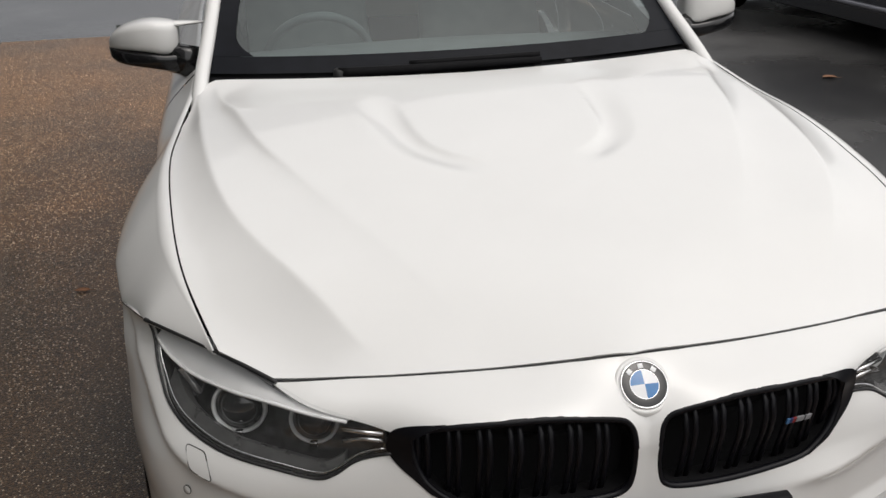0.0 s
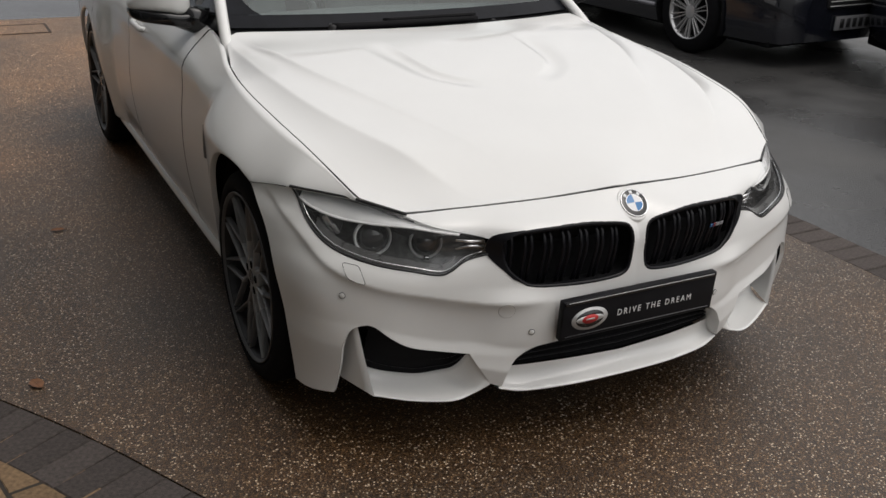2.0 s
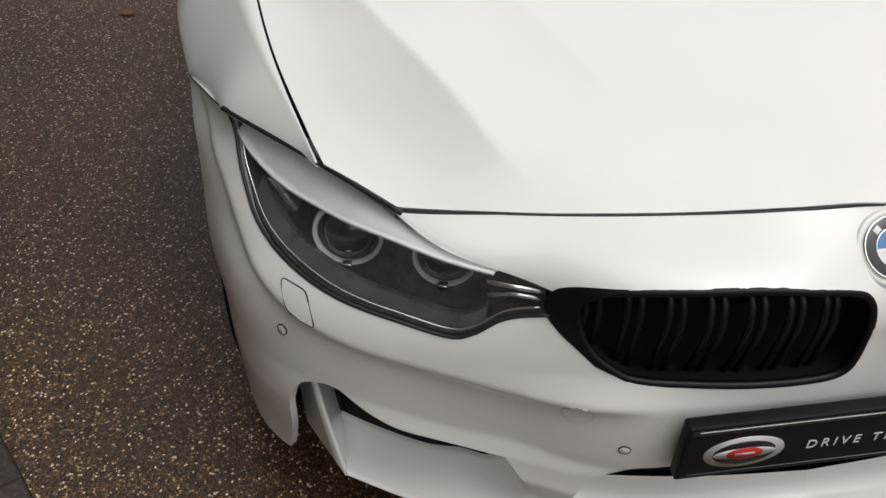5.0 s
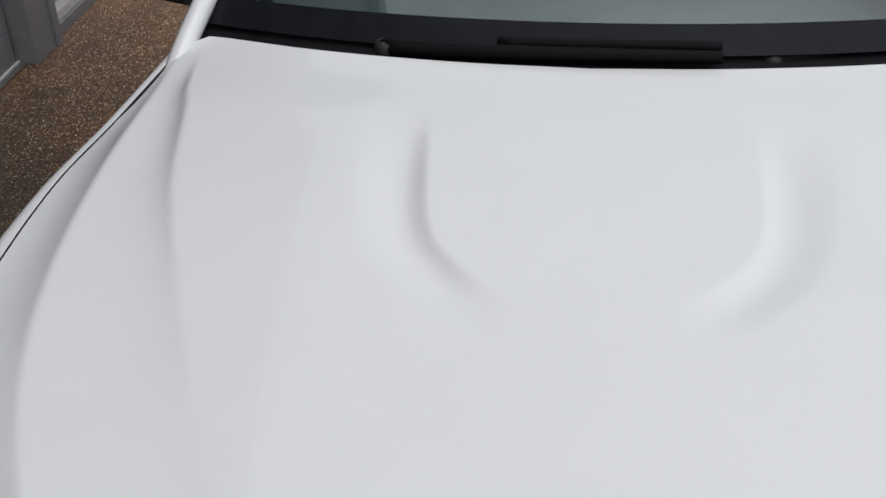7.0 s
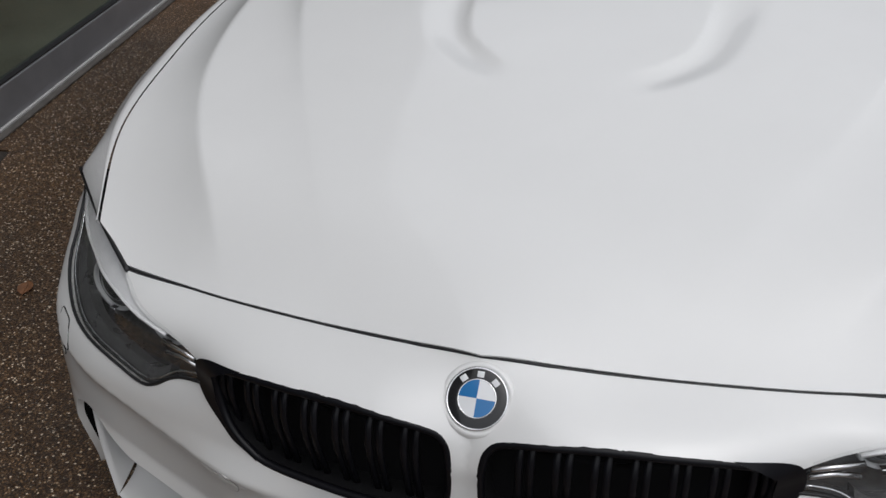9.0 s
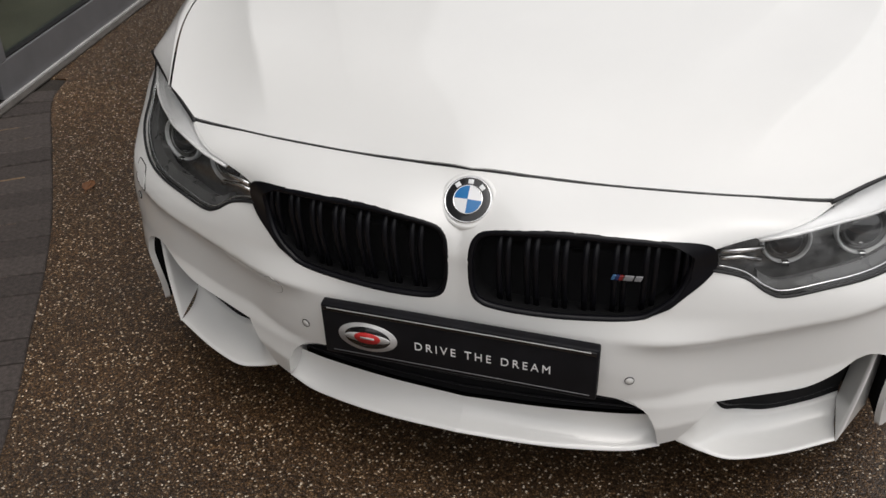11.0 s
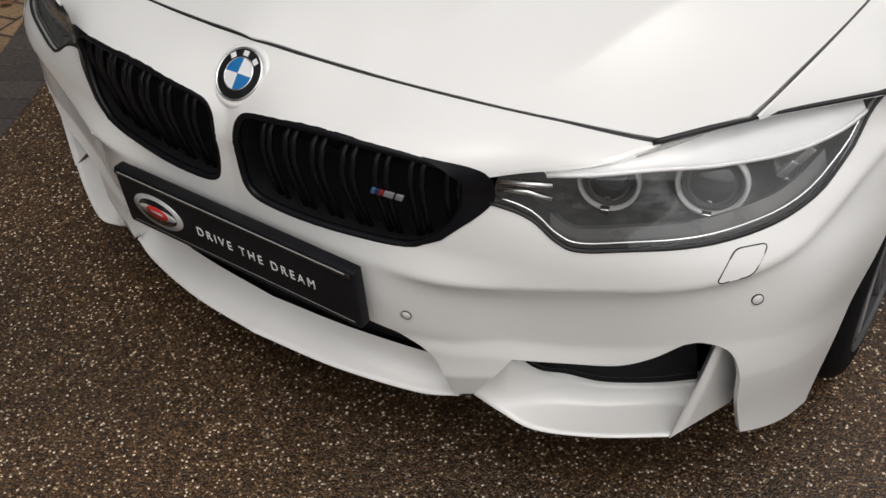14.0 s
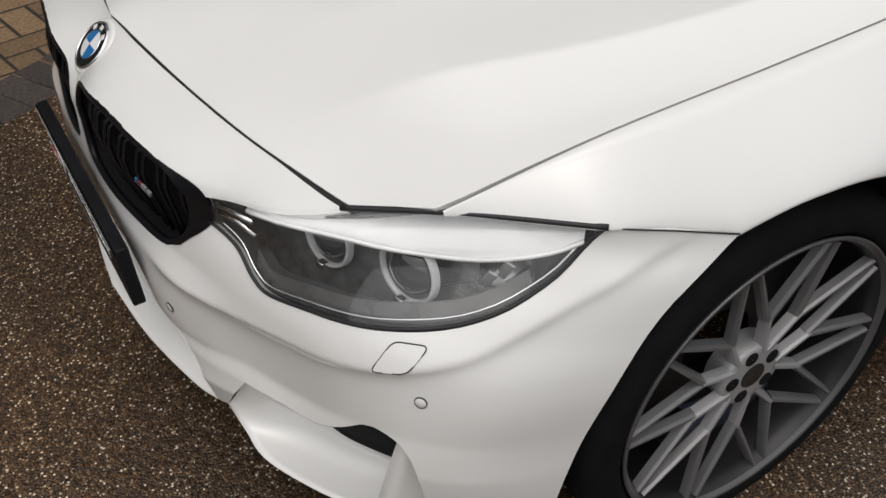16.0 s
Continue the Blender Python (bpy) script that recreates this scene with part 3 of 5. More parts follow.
def fascia(s, z):
    a = abs(s)
    r = hermite(TH, hermite(SEC_Z, SECTIONS, z), a)
    # waist crease round the bumper, the hollow below it, and the ledge above the side intake
    c, u = np.interp(a, CREASE_A[:, 0], CREASE_A[:, 1]), np.interp(a, UNDER_A[:, 0], UNDER_A[:, 1])
    front, corner = smooth01((a - 0.24) / 0.16), smooth01((1.06 - a) / 0.20)
    deep = 0.019 * front * smooth01((0.88 - a) / 0.32) + 0.007 * front * corner
    r += BULGE * smooth01((a - 0.45) / 0.25) * smooth01((1.12 - a) / 0.25) * smooth01((0.66 - z) / 0.12)
    r += 0.017 * math.exp(-((a - 0.80) / 0.135) ** 2) * smooth01((z - 0.19) / 0.22) * smooth01((0.655 - z) / 0.10)
    r += 0.011 * math.exp(-((a - 0.37) / 0.12) ** 2) * smooth01((z - 0.26) / 0.10) * smooth01((0.52 - z) / 0.06)
    r += 0.009 * front * corner * smooth01((0.60 - z) / 0.08)
    r += 0.009 * smooth01((a - 0.80) / 0.14) * smooth01((1.24 - a) / 0.06) * smooth01((0.70 - z) / 0.08) * smooth01((z - 0.36) / 0.14)
    # the post between centre and side intake falls back below the beam
    foot = np.interp(a, (0.40, 0.50), (0.306, 0.320))
    r -= 0.024 * min(1.0, max(0.0, (foot - z) / 0.10)) * smooth01((0.66 - a) / 0.10)
    if z < c:
        f = (1 - math.exp(-(c - z) / 0.023)) * (1.0 if z > u else max(0.0, 1.0 - (u - z) / 0.07))
        r -= deep * f
        r -= 0.010 * smooth01((a - 0.68) / 0.16) * smooth01((1.18 - a) / 0.10) * (1 - math.exp(-(c - z) / 0.013)) * math.exp(-(c - z) / 0.09)
    return Vector((r * math.sin(s), 1.0 - r * math.cos(s), z))


def on(p):
    return (math.atan2(p[0], 1.0 - p[1]), p[2])


# bonnet: height by x, at thirteen distances from the nose
BX = np.array([0, 0.12, 0.24, 0.36, 0.48, 0.58, 0.66, 0.72, 0.78, 0.85])
hood_012 = (0.7297, 0.7130, 0.6973, 0.6845, 0.6698, 0.6569, 0.6504, 0.6487, 0.6486, 0.6490)
hood_017 = (0.7541, 0.7359, 0.7189, 0.7055, 0.6889, 0.6739, 0.6666, 0.6658, 0.6665, 0.6674)
hood_022 = (0.7744, 0.7581, 0.7414, 0.7270, 0.7082, 0.6911, 0.6832, 0.6839, 0.6855, 0.6865)
hood_028 = (0.7903, 0.7810, 0.7673, 0.7521, 0.7308, 0.7127, 0.7061, 0.7080, 0.7096, 0.7102)
hood_036 = (0.8095, 0.8054, 0.7963, 0.7818, 0.7599, 0.7439, 0.7396, 0.7408, 0.7426, 0.7423)
hood_046 = (0.8310, 0.8300, 0.8251, 0.8137, 0.7935, 0.7781, 0.7764, 0.7801, 0.7823, 0.7796)
hood_058 = (0.8535, 0.8544, 0.8530, 0.8458, 0.8296, 0.8126, 0.8104, 0.8135, 0.8151, 0.8114)
hood_072 = (0.8789, 0.8797, 0.8795, 0.8750, 0.8640, 0.8513, 0.8436, 0.8399, 0.8367, 0.8323)
hood_088 = (0.9041, 0.9045, 0.9043, 0.9008, 0.8923, 0.8810, 0.8707, 0.8637, 0.8578, 0.8508)
hood_104 = (0.9250, 0.9251, 0.9246, 0.9222, 0.9161, 0.9066, 0.8953, 0.8853, 0.8757, 0.8652)
hood_120 = (0.9420, 0.9413, 0.9406, 0.9391, 0.9353, 0.9281, 0.9159, 0.9006, 0.8853, 0.8742)
hood_134 = (0.9525, 0.9530, 0.9529, 0.9515, 0.9478, 0.9401, 0.9280, 0.9159, 0.9046, 0.8950)
hood_150 = (0.9712, 0.9716, 0.9719, 0.9711, 0.9691, 0.9654, 0.9605, 0.9529, 0.9423, 0.9322)
BY = np.array([0.12, 0.17, 0.22, 0.28, 0.36, 0.46, 0.58, 0.72, 0.88, 1.04, 1.20, 1.34, 1.50])
HOOD = np.array([hood_012, hood_017, hood_022, hood_028, hood_036, hood_046, hood_058, hood_072, hood_088, hood_104, hood_120, hood_134, hood_150])
# a rounded middle, alike on both sides
fade = 0.8 * np.clip((BY - 0.12) / 0.10, 0, 1)
HOOD[:, 0] += fade * (HOOD[:, 1] + 0.4 * (HOOD[:, 1] - HOOD[:, 2]) - HOOD[:, 0])
BX = np.r_[-BX[1], BX]
HOOD = np.c_[HOOD[:, 1], HOOD]
# pressings: outer ridge, inner valley, plane break, raised dome and its scoop
RIDGE_Y, RIDGE_X = (0.15, 0.25, 0.37, 0.45, 0.57, 0.70, 0.85, 1.00, 1.18, 1.42), (0.37, 0.445, 0.52, 0.57, 0.63, 0.675, 0.705, 0.722, 0.735, 0.744)
VALLEY_Y, VALLEY_X = (0.15, 0.30, 0.40, 0.50, 0.63, 0.80, 1.00, 1.20, 1.30, 1.45), (0.215, 0.288, 0.339, 0.388, 0.451, 0.523, 0.597, 0.645, 0.675, 0.70)
BREAK_Y, BREAK_X = (0.15, 0.21, 0.38, 0.50, 0.66, 0.80, 1.00, 1.20, 1.45), (0.20, 0.24, 0.31, 0.352, 0.366, 0.358, 0.353, 0.350, 0.345)
DOME = [(0.0, 0.778), (0.085, 0.789), (0.138, 0.814), (0.182, 0.855), (0.212, 0.905), (0.231, 1.00), (0.246, 1.20), (0.246, 1.40), (0.0, 1.40)]
SHUT_Y, SHUT_X = (0.20, 0.335, 0.527, 0.786, 1.037, 1.25, 1.44, 1.62), (0.66, 0.715, 0.770, 0.798, 0.807, 0.789, 0.757, 0.745)
SHUT_Z = (0.66, 0.726, 0.803, 0.844, 0.872, 0.890, 0.925, 0.945)
RIDGE_A, VALLEY_A, BREAK_A = (spl(list(zip(a, b)), 120) for a, b in ((RIDGE_Y, RIDGE_X), (VALLEY_Y, VALLEY_X), (BREAK_Y, BREAK_X)))
SHUT_A = spl(list(zip(SHUT_Y, SHUT_X, SHUT_Z)), 160)
DOME_LIP = spl(DOME[:8], 260)


def bonnet_surface(x, y):
    """Across the bonnet from the shut line: a rising outer face, a ridge, a hollow that climbs to a second ridge, a plane, the crown."""
    ax = abs(x)
    rows = hermite(BY, HOOD, y)
    z = hermite(BX, rows, ax)
    rx, vx, bx = (np.interp(y, q[:, 0], q[:, 1]) for q in (RIDGE_A, VALLEY_A, BREAK_A))
    sx, sz = np.interp(y, SHUT_A[:, 0], SHUT_A[:, 1]), np.interp(y, SHUT_A[:, 0], SHUT_A[:, 2])
    h1 = np.interp(y, (0.40, 0.60, 0.90, 1.25), (0.88, 0.80, 0.64, 0.50))
    h2, h3 = h1 + 0.74 * (1 - h1), 0.975
    if ax >= rx:
        f = max(0.0, (sx - ax) / max(sx - rx, 0.01))
        f = h1 * (0.35 * f + 0.65 * f ** 2.2)
    elif ax >= vx:
        f = (rx - ax) / (rx - vx)
        f = h1 + (h2 - h1) * (0.04 * f + 0.96 * f ** 4.6)
    elif ax >= bx:
        f = (vx - ax) / (vx - bx)
        f = h2 + (h3 - h2) * (0.75 * f + 0.25 * f * f)
    else:
        f = 1.0 - (1.0 - h3) * (ax / bx) ** 2
    w = smooth01((y - 0.20) / 0.26) * smooth01((1.50 - y) / 0.30)
    z += w * (sz + (rows[1] - sz) * f - z)
    # the raised dome in the middle, with a hollow beside its lip
    d = math.sqrt(((DOME_LIP - (ax, y)) ** 2).sum(1).min())
    if not inside(DOME, ax + 1e-6, y) and y < 1.35:
        wide = np.interp(y, (0.78, 0.95, 1.10, 1.25), (0.085, 0.100, 0.115, 0.130))
        along_lip = smooth01((ax - 0.09) / 0.11) * smooth01((1.25 - y) / 0.24)
        z -= 0.0185 * along_lip * (1 - math.exp(-d / 0.030)) * smooth01((wide - d) / wide)
    return Vector((x, y, z))


FRONT_EDGE = [(0, 0.13, 0.735), (0.207, 0.160, 0.719), (0.414, 0.196, 0.710), (0.619, 0.253, 0.697)]
bonnet_loop = [(p[0], p[1] + 0.0025) for p in spl(FRONT_EDGE, 16)] + [(0.664, 0.296)] + [(0.707, 0.328)]
bonnet_loop += [(x, y) for x, y in spl([(0.7110, 0.334), (0.7672, 0.527), (0.7953, 0.786), (0.8043, 1.037), (0.7863, 1.25)], 30)[1:]]
bonnet_loop += [(0.774, 1.30), (0.748, 1.43), (0.728, 1.472)] + [(x, y) for x, y in spl([(0.696, 1.487), (0.482, 1.420), (0.247, 1.383), (0, 1.370)], 16)]
part("bonnet", panel(bonnet_loop, [], bonnet_surface, step=0.0076, sides=(1, -1), depth=0.012), PAINT, car, "white bonnet with a raised dome and creased ridges")

# outlines on the bumper skin
HL_LOW = [(0.423, 0.140, 0.602), (0.472, 0.168, 0.586), (0.510, 0.174, 0.561), (0.545, 0.178, 0.553), (0.628, 0.193, 0.566), (0.721, 0.245, 0.582), (0.788, 0.323, 0.603), (0.822, 0.418, 0.650), (0.846, 0.483, 0.722)]
HL_TOP = [(0.846, 0.483, 0.724), (0.720, 0.343, 0.717), (0.611, 0.240, 0.693), (0.513, 0.165, 0.669), (0.426, 0.125, 0.648)]
SEAM = [(0.846, 0.483, 0.722), (0.869, 0.564, 0.712), (0.905, 0.649, 0.694)]
ARCH_FRONT = [(0.905, 0.649, 0.694), (0.890, 0.555, 0.600), (0.885, 0.490, 0.480), (0.879, 0.444, 0.330), (0.867, 0.424, 0.172)]
WING_BOT = [(0.867, 0.424, 0.172), (0.843, 0.376, 0.168), (0.803, 0.293, 0.182)]
WING_IN = [(0.803, 0.293, 0.182), (0.799, 0.262, 0.271), (0.789, 0.251, 0.348), (0.770, 0.239, 0.394), (0.735, 0.220, 0.409), (0.706, 0.214, 0.402)]
BEAM_LOW = [(0.706, 0.214, 0.402), (0.664, 0.195, 0.367), (0.611, 0.186, 0.342), (0.543, 0.158, 0.327), (0.472, 0.129, 0.318)]
MOUTH = [(0.383, 0.096, 0.206), (0.372, 0.078, 0.265), (0.350, 0.066, 0.303), (0.298, 0.065, 0.329), (0.162, 0.055, 0.342), (0, 0.057, 0.351)]
low = [on(p) for p in spl(HL_LOW, 40)]
top = [on(p) for p in spl(HL_TOP, 24)]
skin_loop = [on((p[0], p[1], p[2] - 0.0028)) for p in spl(FRONT_EDGE, 14)] + [on((0.605, 0.235, 0.689)), on((0.513, 0.165, 0.664)), on((0.426, 0.125, 0.644))]
skin_loop += [(s, z - 0.003) for s, z in low] + [on(p) for p in spl(SEAM, 8)[1:]] + [on(p) for p in spl(ARCH_FRONT, 20)[1:]] + [on(p) for p in spl(WING_BOT, 6)[1:]]
skin_loop += [on(p) for p in spl(WING_IN, 22)[1:]] + [on(p) for p in spl(BEAM_LOW, 16)[1:]] + [on((0.440, 0.115, 0.265)), on((0.417, 0.102, 0.218))] + [on(p) for p in spl(MOUTH, 22)]
KIDNEY = spl([(0.019, 0.600), (0.027, 0.640), (0.058, 0.660), (0.153, 0.674), (0.276, 0.671), (0.365, 0.662), (0.402, 0.648), (0.414, 0.625), (0.406, 0.585), (0.387, 0.552), (0.352, 0.523), (0.310, 0.507), (0.197, 0.500), (0.081, 0.503), (0.036, 0.514), (0.022, 0.545), (0.019, 0.600)], 70)[:-1]
kidney_loop = [(math.atan2(x, 0.945 - 0.16 * x * x), z) for x, z in KIDNEY]
bumper = part("front_bumper", panel(skin_loop, [kidney_loop], fascia, step=0.0074, sides=(1, -1), depth=0.013), PAINT, car, "white moulded front bumper with deep lower intakes")


def slide(pts, d):
    return [(p[0] + d[0], p[1] + d[1], p[2] + d[2]) for p in pts]


# lower intakes
LIP2 = spl([(0.417, 0.102, 0.218), (0.466, 0.110, 0.196), (0.526, 0.118, 0.183), (0.620, 0.162, 0.182), (0.714, 0.215, 0.192)], 24)
MESH_BOT = spl([(0.470, 0.126, 0.312), (0.492, 0.165, 0.258), (0.522, 0.205, 0.230), (0.577, 0.232, 0.217), (0.656, 0.277, 0.220), (0.714, 0.306, 0.236)], 24)
LIP = spl([(0, 0.024, 0.203), (0.164, 0.041, 0.195), (0.315, 0.077, 0.187), (0.388, 0.101, 0.198)], 24)
LIP_BACK = spl([(0, 0.083, 0.245), (0.16, 0.092, 0.248), (0.30, 0.113, 0.248), (0.378, 0.135, 0.246)], 24)
BEAM = [tuple(fascia(*on(p))) for p in spl(BEAM_LOW[::-1], 24)]
FIN = spl([(0.751, 0.248, 0.404), (0.737, 0.229, 0.306), (0.715, 0.213, 0.189)], 12)
FIN_IN = spl([(0.735, 0.320, 0.400), (0.724, 0.312, 0.310), (0.712, 0.300, 0.226)], 12)
FIN_OUT = spl([(0.782, 0.330, 0.405), (0.778, 0.328, 0.310), (0.772, 0.320, 0.210)], 12)


def between(a, b, t, push=(0, 0, 0)):
    return [tuple(p * (1 - t) + q * t + np.array(push)) for p, q in zip(np.asarray(a), np.asarray(b))]


for s in (1, -1):
    bowl = [[tuple(p * (1 - t) + q * t + np.array((0, 0.016, -0.014)) * 4 * t * (1 - t) * smooth01(k / 7)) for k, (p, q) in enumerate(zip(LIP2, MESH_BOT))] for t in np.linspace(0, 1, 12)]
    part("intake_scoop", loft([slide(LIP2, (0, 0.05, -0.004)), slide(LIP2, (0, 0.006, -0.006)), slide(LIP2, (0, 0.001, -0.003))] + bowl + [slide(MESH_BOT, (0, 0.03, 0))], sides=(s,)), PAINT, bumper, "white scooped lip below the side intake")
    part("intake_fin", loft([FIN_IN, between(FIN_IN, FIN, 0.8), FIN, between(FIN, FIN_OUT, 0.3), FIN_OUT], sides=(s,)), PAINT, bumper, "upright white fin beside the air slot")
    part("intake_beam", loft([slide(BEAM, (0, 0.0, -0.001)), slide(BEAM, (0, 0.004, -0.003)), slide(BEAM, (0, 0.010, 0.0))], sides=(s,)), PAINT, bumper)
    mesh = part("intake_mesh", loft([slide(BEAM, (0, 0.009, 0.001)), slide(BEAM, (0, 0.045, 0.004)), slide(MESH_BOT, (0, 0.012, -0.012))], sides=(s,)), VOID, car, "black honeycomb grille of the side intake")
    paths = [between(slide(BEAM, (0, 0.050, 0.010)), slide(MESH_BOT, (0, 0.010, -0.010)), t) for t in (0.2, 0.4, 0.6, 0.8)]
    paths += [[np.array(BEAM[k]) + (0, 0.050, 0.010), np.array(MESH_BOT[k]) + (0, 0.016, 0.004)] for k in range(2, 23, 2)]
    for path in paths:
        bar = tube(path, 0.0024, sides=4)
        part("mesh_bar", mirror_x(bar) if s < 0 else bar, SLAT, mesh)
    slot = [tuple(fascia(*on(p)) + Vector((-0.003, 0.006, -0.003))) for p in spl(WING_IN[:5], 20)]
    part("slot_liner", loft([slot, slide(slot, (-0.012, 0.10, -0.004)), slide(slot, (-0.09, 0.14, -0.004))], sides=(s,)), VOID, bumper, "black lining of the air slot")
part("splitter_lip", loft([slide(LIP, (0, 0.06, -0.004)), slide(LIP, (0, 0.006, -0.006)), slide(LIP, (0, 0.001, -0.003))] + [between(LIP, LIP_BACK, t, (0, 0.052 * t * (1 - t), -0.036 * t * (1 - t))) for t in np.linspace(0, 1, 10)], sides=(1, -1)), PAINT, bumper, "white concave lip under the centre intake")
side_edge = [tuple(fascia(*on(p))) for p in spl(MOUTH[:4], 14)]
for s in (1, -1):
    part("mouth_return", loft([side_edge, slide(side_edge, (-0.002, 0.012, -0.001)), slide(side_edge, (-0.006, 0.075, -0.006))], sides=(s,)), PAINT, bumper, "white inner side of the centre intake")
MOUTH_TOP = spl([(0, 0.10, 0.356), (0.16, 0.105, 0.347), (0.29, 0.115, 0.334), (0.372, 0.130, 0.300)], 24)
centre = part("centre_grille", loft([MOUTH_TOP, slide(LIP_BACK, (0, 0.012, 0))], sides=(1, -1)), VOID, car, "black mesh of the centre intake")
for t in (0.2, 0.4, 0.6, 0.8):
    row = between(slide(MOUTH_TOP, (0, -0.004, 0)), slide(LIP_BACK, (0, 0.006, 0)), t)
    part("mesh_bar", tube([(-x, y, z) for x, y, z in row[:0:-1]] + list(row), 0.003, sides=4), SLAT, centre)
under = bmesh.new()
loft([slide(LIP, (0, 0.05, -0.004)), slide(LIP, (0, 0.5, -0.01))], under, sides=(1, -1))
loft([slide(LIP2, (0, 0.045, -0.004)), slide(LIP2, (0, 0.12, 0.0)), slide(LIP2, (-0.05, 0.5, 0.0))], under, sides=(1, -1))
part("undertray", under, BLACK_MATT, car, "black undertray")


def sweep_on(loop, offset, radius, surf=fascia, closed=True, sides=5):
    e = 1e-3
    pts = []
    for s, z in loop:
        p = surf(s, z)
        n = (surf(s + e, z) - p).cross(surf(s, z + e) - p).normalized()
        pts.append(p + n * offset)
    return tube(pts, radius, closed=closed, sides=sides)


def grow(loop, d):
    """The loop moved outwards by d (or inwards, below nought)."""
    p = np.array(loop)
    area = 0.5 * np.sum(p[:, 0] * np.roll(p[:, 1], -1) - np.roll(p[:, 0], -1) * p[:, 1])
    t = np.roll(p, -1, 0) - np.roll(p, 1, 0)
    t /= np.linalg.norm(t, axis=1)[:, None] + 1e-9
    n = np.c_[t[:, 1], -t[:, 0]] * (1 if area > 0 else -1)
    return [tuple(q) for q in p + n * d]


# kidney grilles
for s in (1, -1):
    grille = part("kidney_grille", mirror_x(sweep_on(kidney_loop, -0.0062, 0.0068, sides=10)) if s < 0 else sweep_on(kidney_loop, -0.0062, 0.0068, sides=10), SLAT, car, "gloss black kidney-shaped grille surround")
    part("grille_back", panel(grow(kidney_loop, -0.002), [], fascia, step=0.03, depth=-0.045, sides=(s,), offset=-0.055), VOID, grille, "dark backing of the grille")
    for k in range(7):
        x = 0.072 + 0.050 * k
        for d in (0, 0.016):
            xx = x + d
            if xx > 0.392:
                continue
            zs = [z for (x0, z0), (x1, z1) in zip(KIDNEY, np.roll(KIDNEY, -1, 0)) for z in ([z0 + (z1 - z0) * (xx - x0) / (x1 - x0)] if (x0 - xx) * (x1 - xx) < 0 else [])]
            if len(zs) < 2:
                continue
            path = []
            for t in np.linspace(0, 1, 7):
                z = min(zs) + (max(zs) - min(zs)) * t
                p = fascia(math.atan2(xx, 0.945 - 0.16 * xx * xx), z)
                path.append((s * xx, p.y + 0.016 + 0.016 * (2 * t - 1) ** 2, z))
            part("grille_slat", tube(path, 0.0032, sides=6, flat=1.8), SLAT, grille)
    wedge = [on((x, y, z)) for x, y, z in spl([(0.345, 0.08, 0.667), (0.385, 0.10, 0.662), (0.412, 0.115, 0.656), (0.429, 0.125, 0.646), (0.432, 0.14, 0.622), (0.428, 0.14, 0.602), (0.412, 0.13, 0.581), (0.390, 0.115, 0.558)], 22)]
    wedge += [(0.387, 0.5325), (0.342, 0.5095), (0.366, 0.5270), (0.402, 0.5570), on((0.394, 0.115, 0.590)), on((0.396, 0.11, 0.636)), on((0.372, 0.095, 0.654))]
    part("grille_end_cap", panel(wedge, [], fascia, step=0.01, depth=0.006, sides=(s,), offset=0.0015), SLAT, grille, "gloss black cap between grille and headlight")
badge_at = fascia(math.atan2(0.292, 0.93), 0.596) + Vector((0, 0.008, 0))
letters = thing("model_badge", "", "")
letters.parent = car
mini = tagged(letters, "small tricolour model badge on the grille")
for k, (dx, w, m_) in enumerate(((-0.030, 0.008, SKYBLUE), (-0.022, 0.008, NAVY), (-0.014, 0.009, TRIM_RED), (0.002, 0.020, DARKPLATE), (0.023, 0.015, DARKPLATE))):
    b = box(0.8 * (dx - w / 2), 0.8 * (dx + w / 2), -0.002, 0.002, -0.0048, 0.0048, 0.0008)
    for v in b.verts:
        v.co.x += v.co.z * 0.35
    bmesh.ops.transform(b, matrix=Matrix.Translation(badge_at) @ pose(0, 0, 0, 0, 0, 8), verts=b.verts)
    part("badge_bar", b, m_, mini)

# round emblem on the nose
at = facing(Vector((0.005, 0.0945, 0.690)), Vector((0, -0.70, 0.715)))
emblem = part("nose_emblem", lathe([(0.056, -0.014), (0.051, 0.000), (0.0445, 0.0035), (0.0435, 0.001)], 48, at), PAINT, car, "round blue and white quartered emblem in a white dish")
part("emblem_rim", lathe([(0.0435, 0.001), (0.0425, 0.006), (0.0405, 0.007), (0.0395, 0.005)], 48, at), CHROME, emblem)
part("emblem_ring", lathe([(0.0395, 0.005), (0.033, 0.0062), (0.0262, 0.0062)], 48, at), BLACK_GLOSS, emblem, "black ring")
part("emblem_inner_rim", lathe([(0.0268, 0.0060), (0.0260, 0.0075), (0.0250, 0.0066)], 48, at), CHROME, emblem)
for q in range(4):
    b = bmesh.new()
    hub = b.verts.new((0, 0, 0.0085))
    arc = [b.verts.new((0.0252 * math.cos(a), 0.0252 * math.sin(a), 0.0068)) for a in np.linspace(q * math.pi / 2, (q + 1) * math.pi / 2, 10)]
    for u, v in zip(arc, arc[1:]):
        b.faces.new((hub, u, v))
    bmesh.ops.transform(b, matrix=at, verts=b.verts)
    part("emblem_quarter", b, ROUNDEL_BLUE if q in (1, 3) else ROUNDEL_WHITE, emblem, "blue quarter" if q in (1, 3) else "white quarter")
for a in (48, 90, 132):
    b = box(-0.0048, 0.0048, -0.0042, 0.0042, 0.0062, 0.0072, 0.0005)
    bmesh.ops.transform(b, matrix=at @ pose(0, 0, 0, 0, 0, a - 90) @ pose(0, 0.0327, 0), verts=b.verts)
    part("emblem_mark", b, ROUNDEL_WHITE, emblem, "plain white mark")

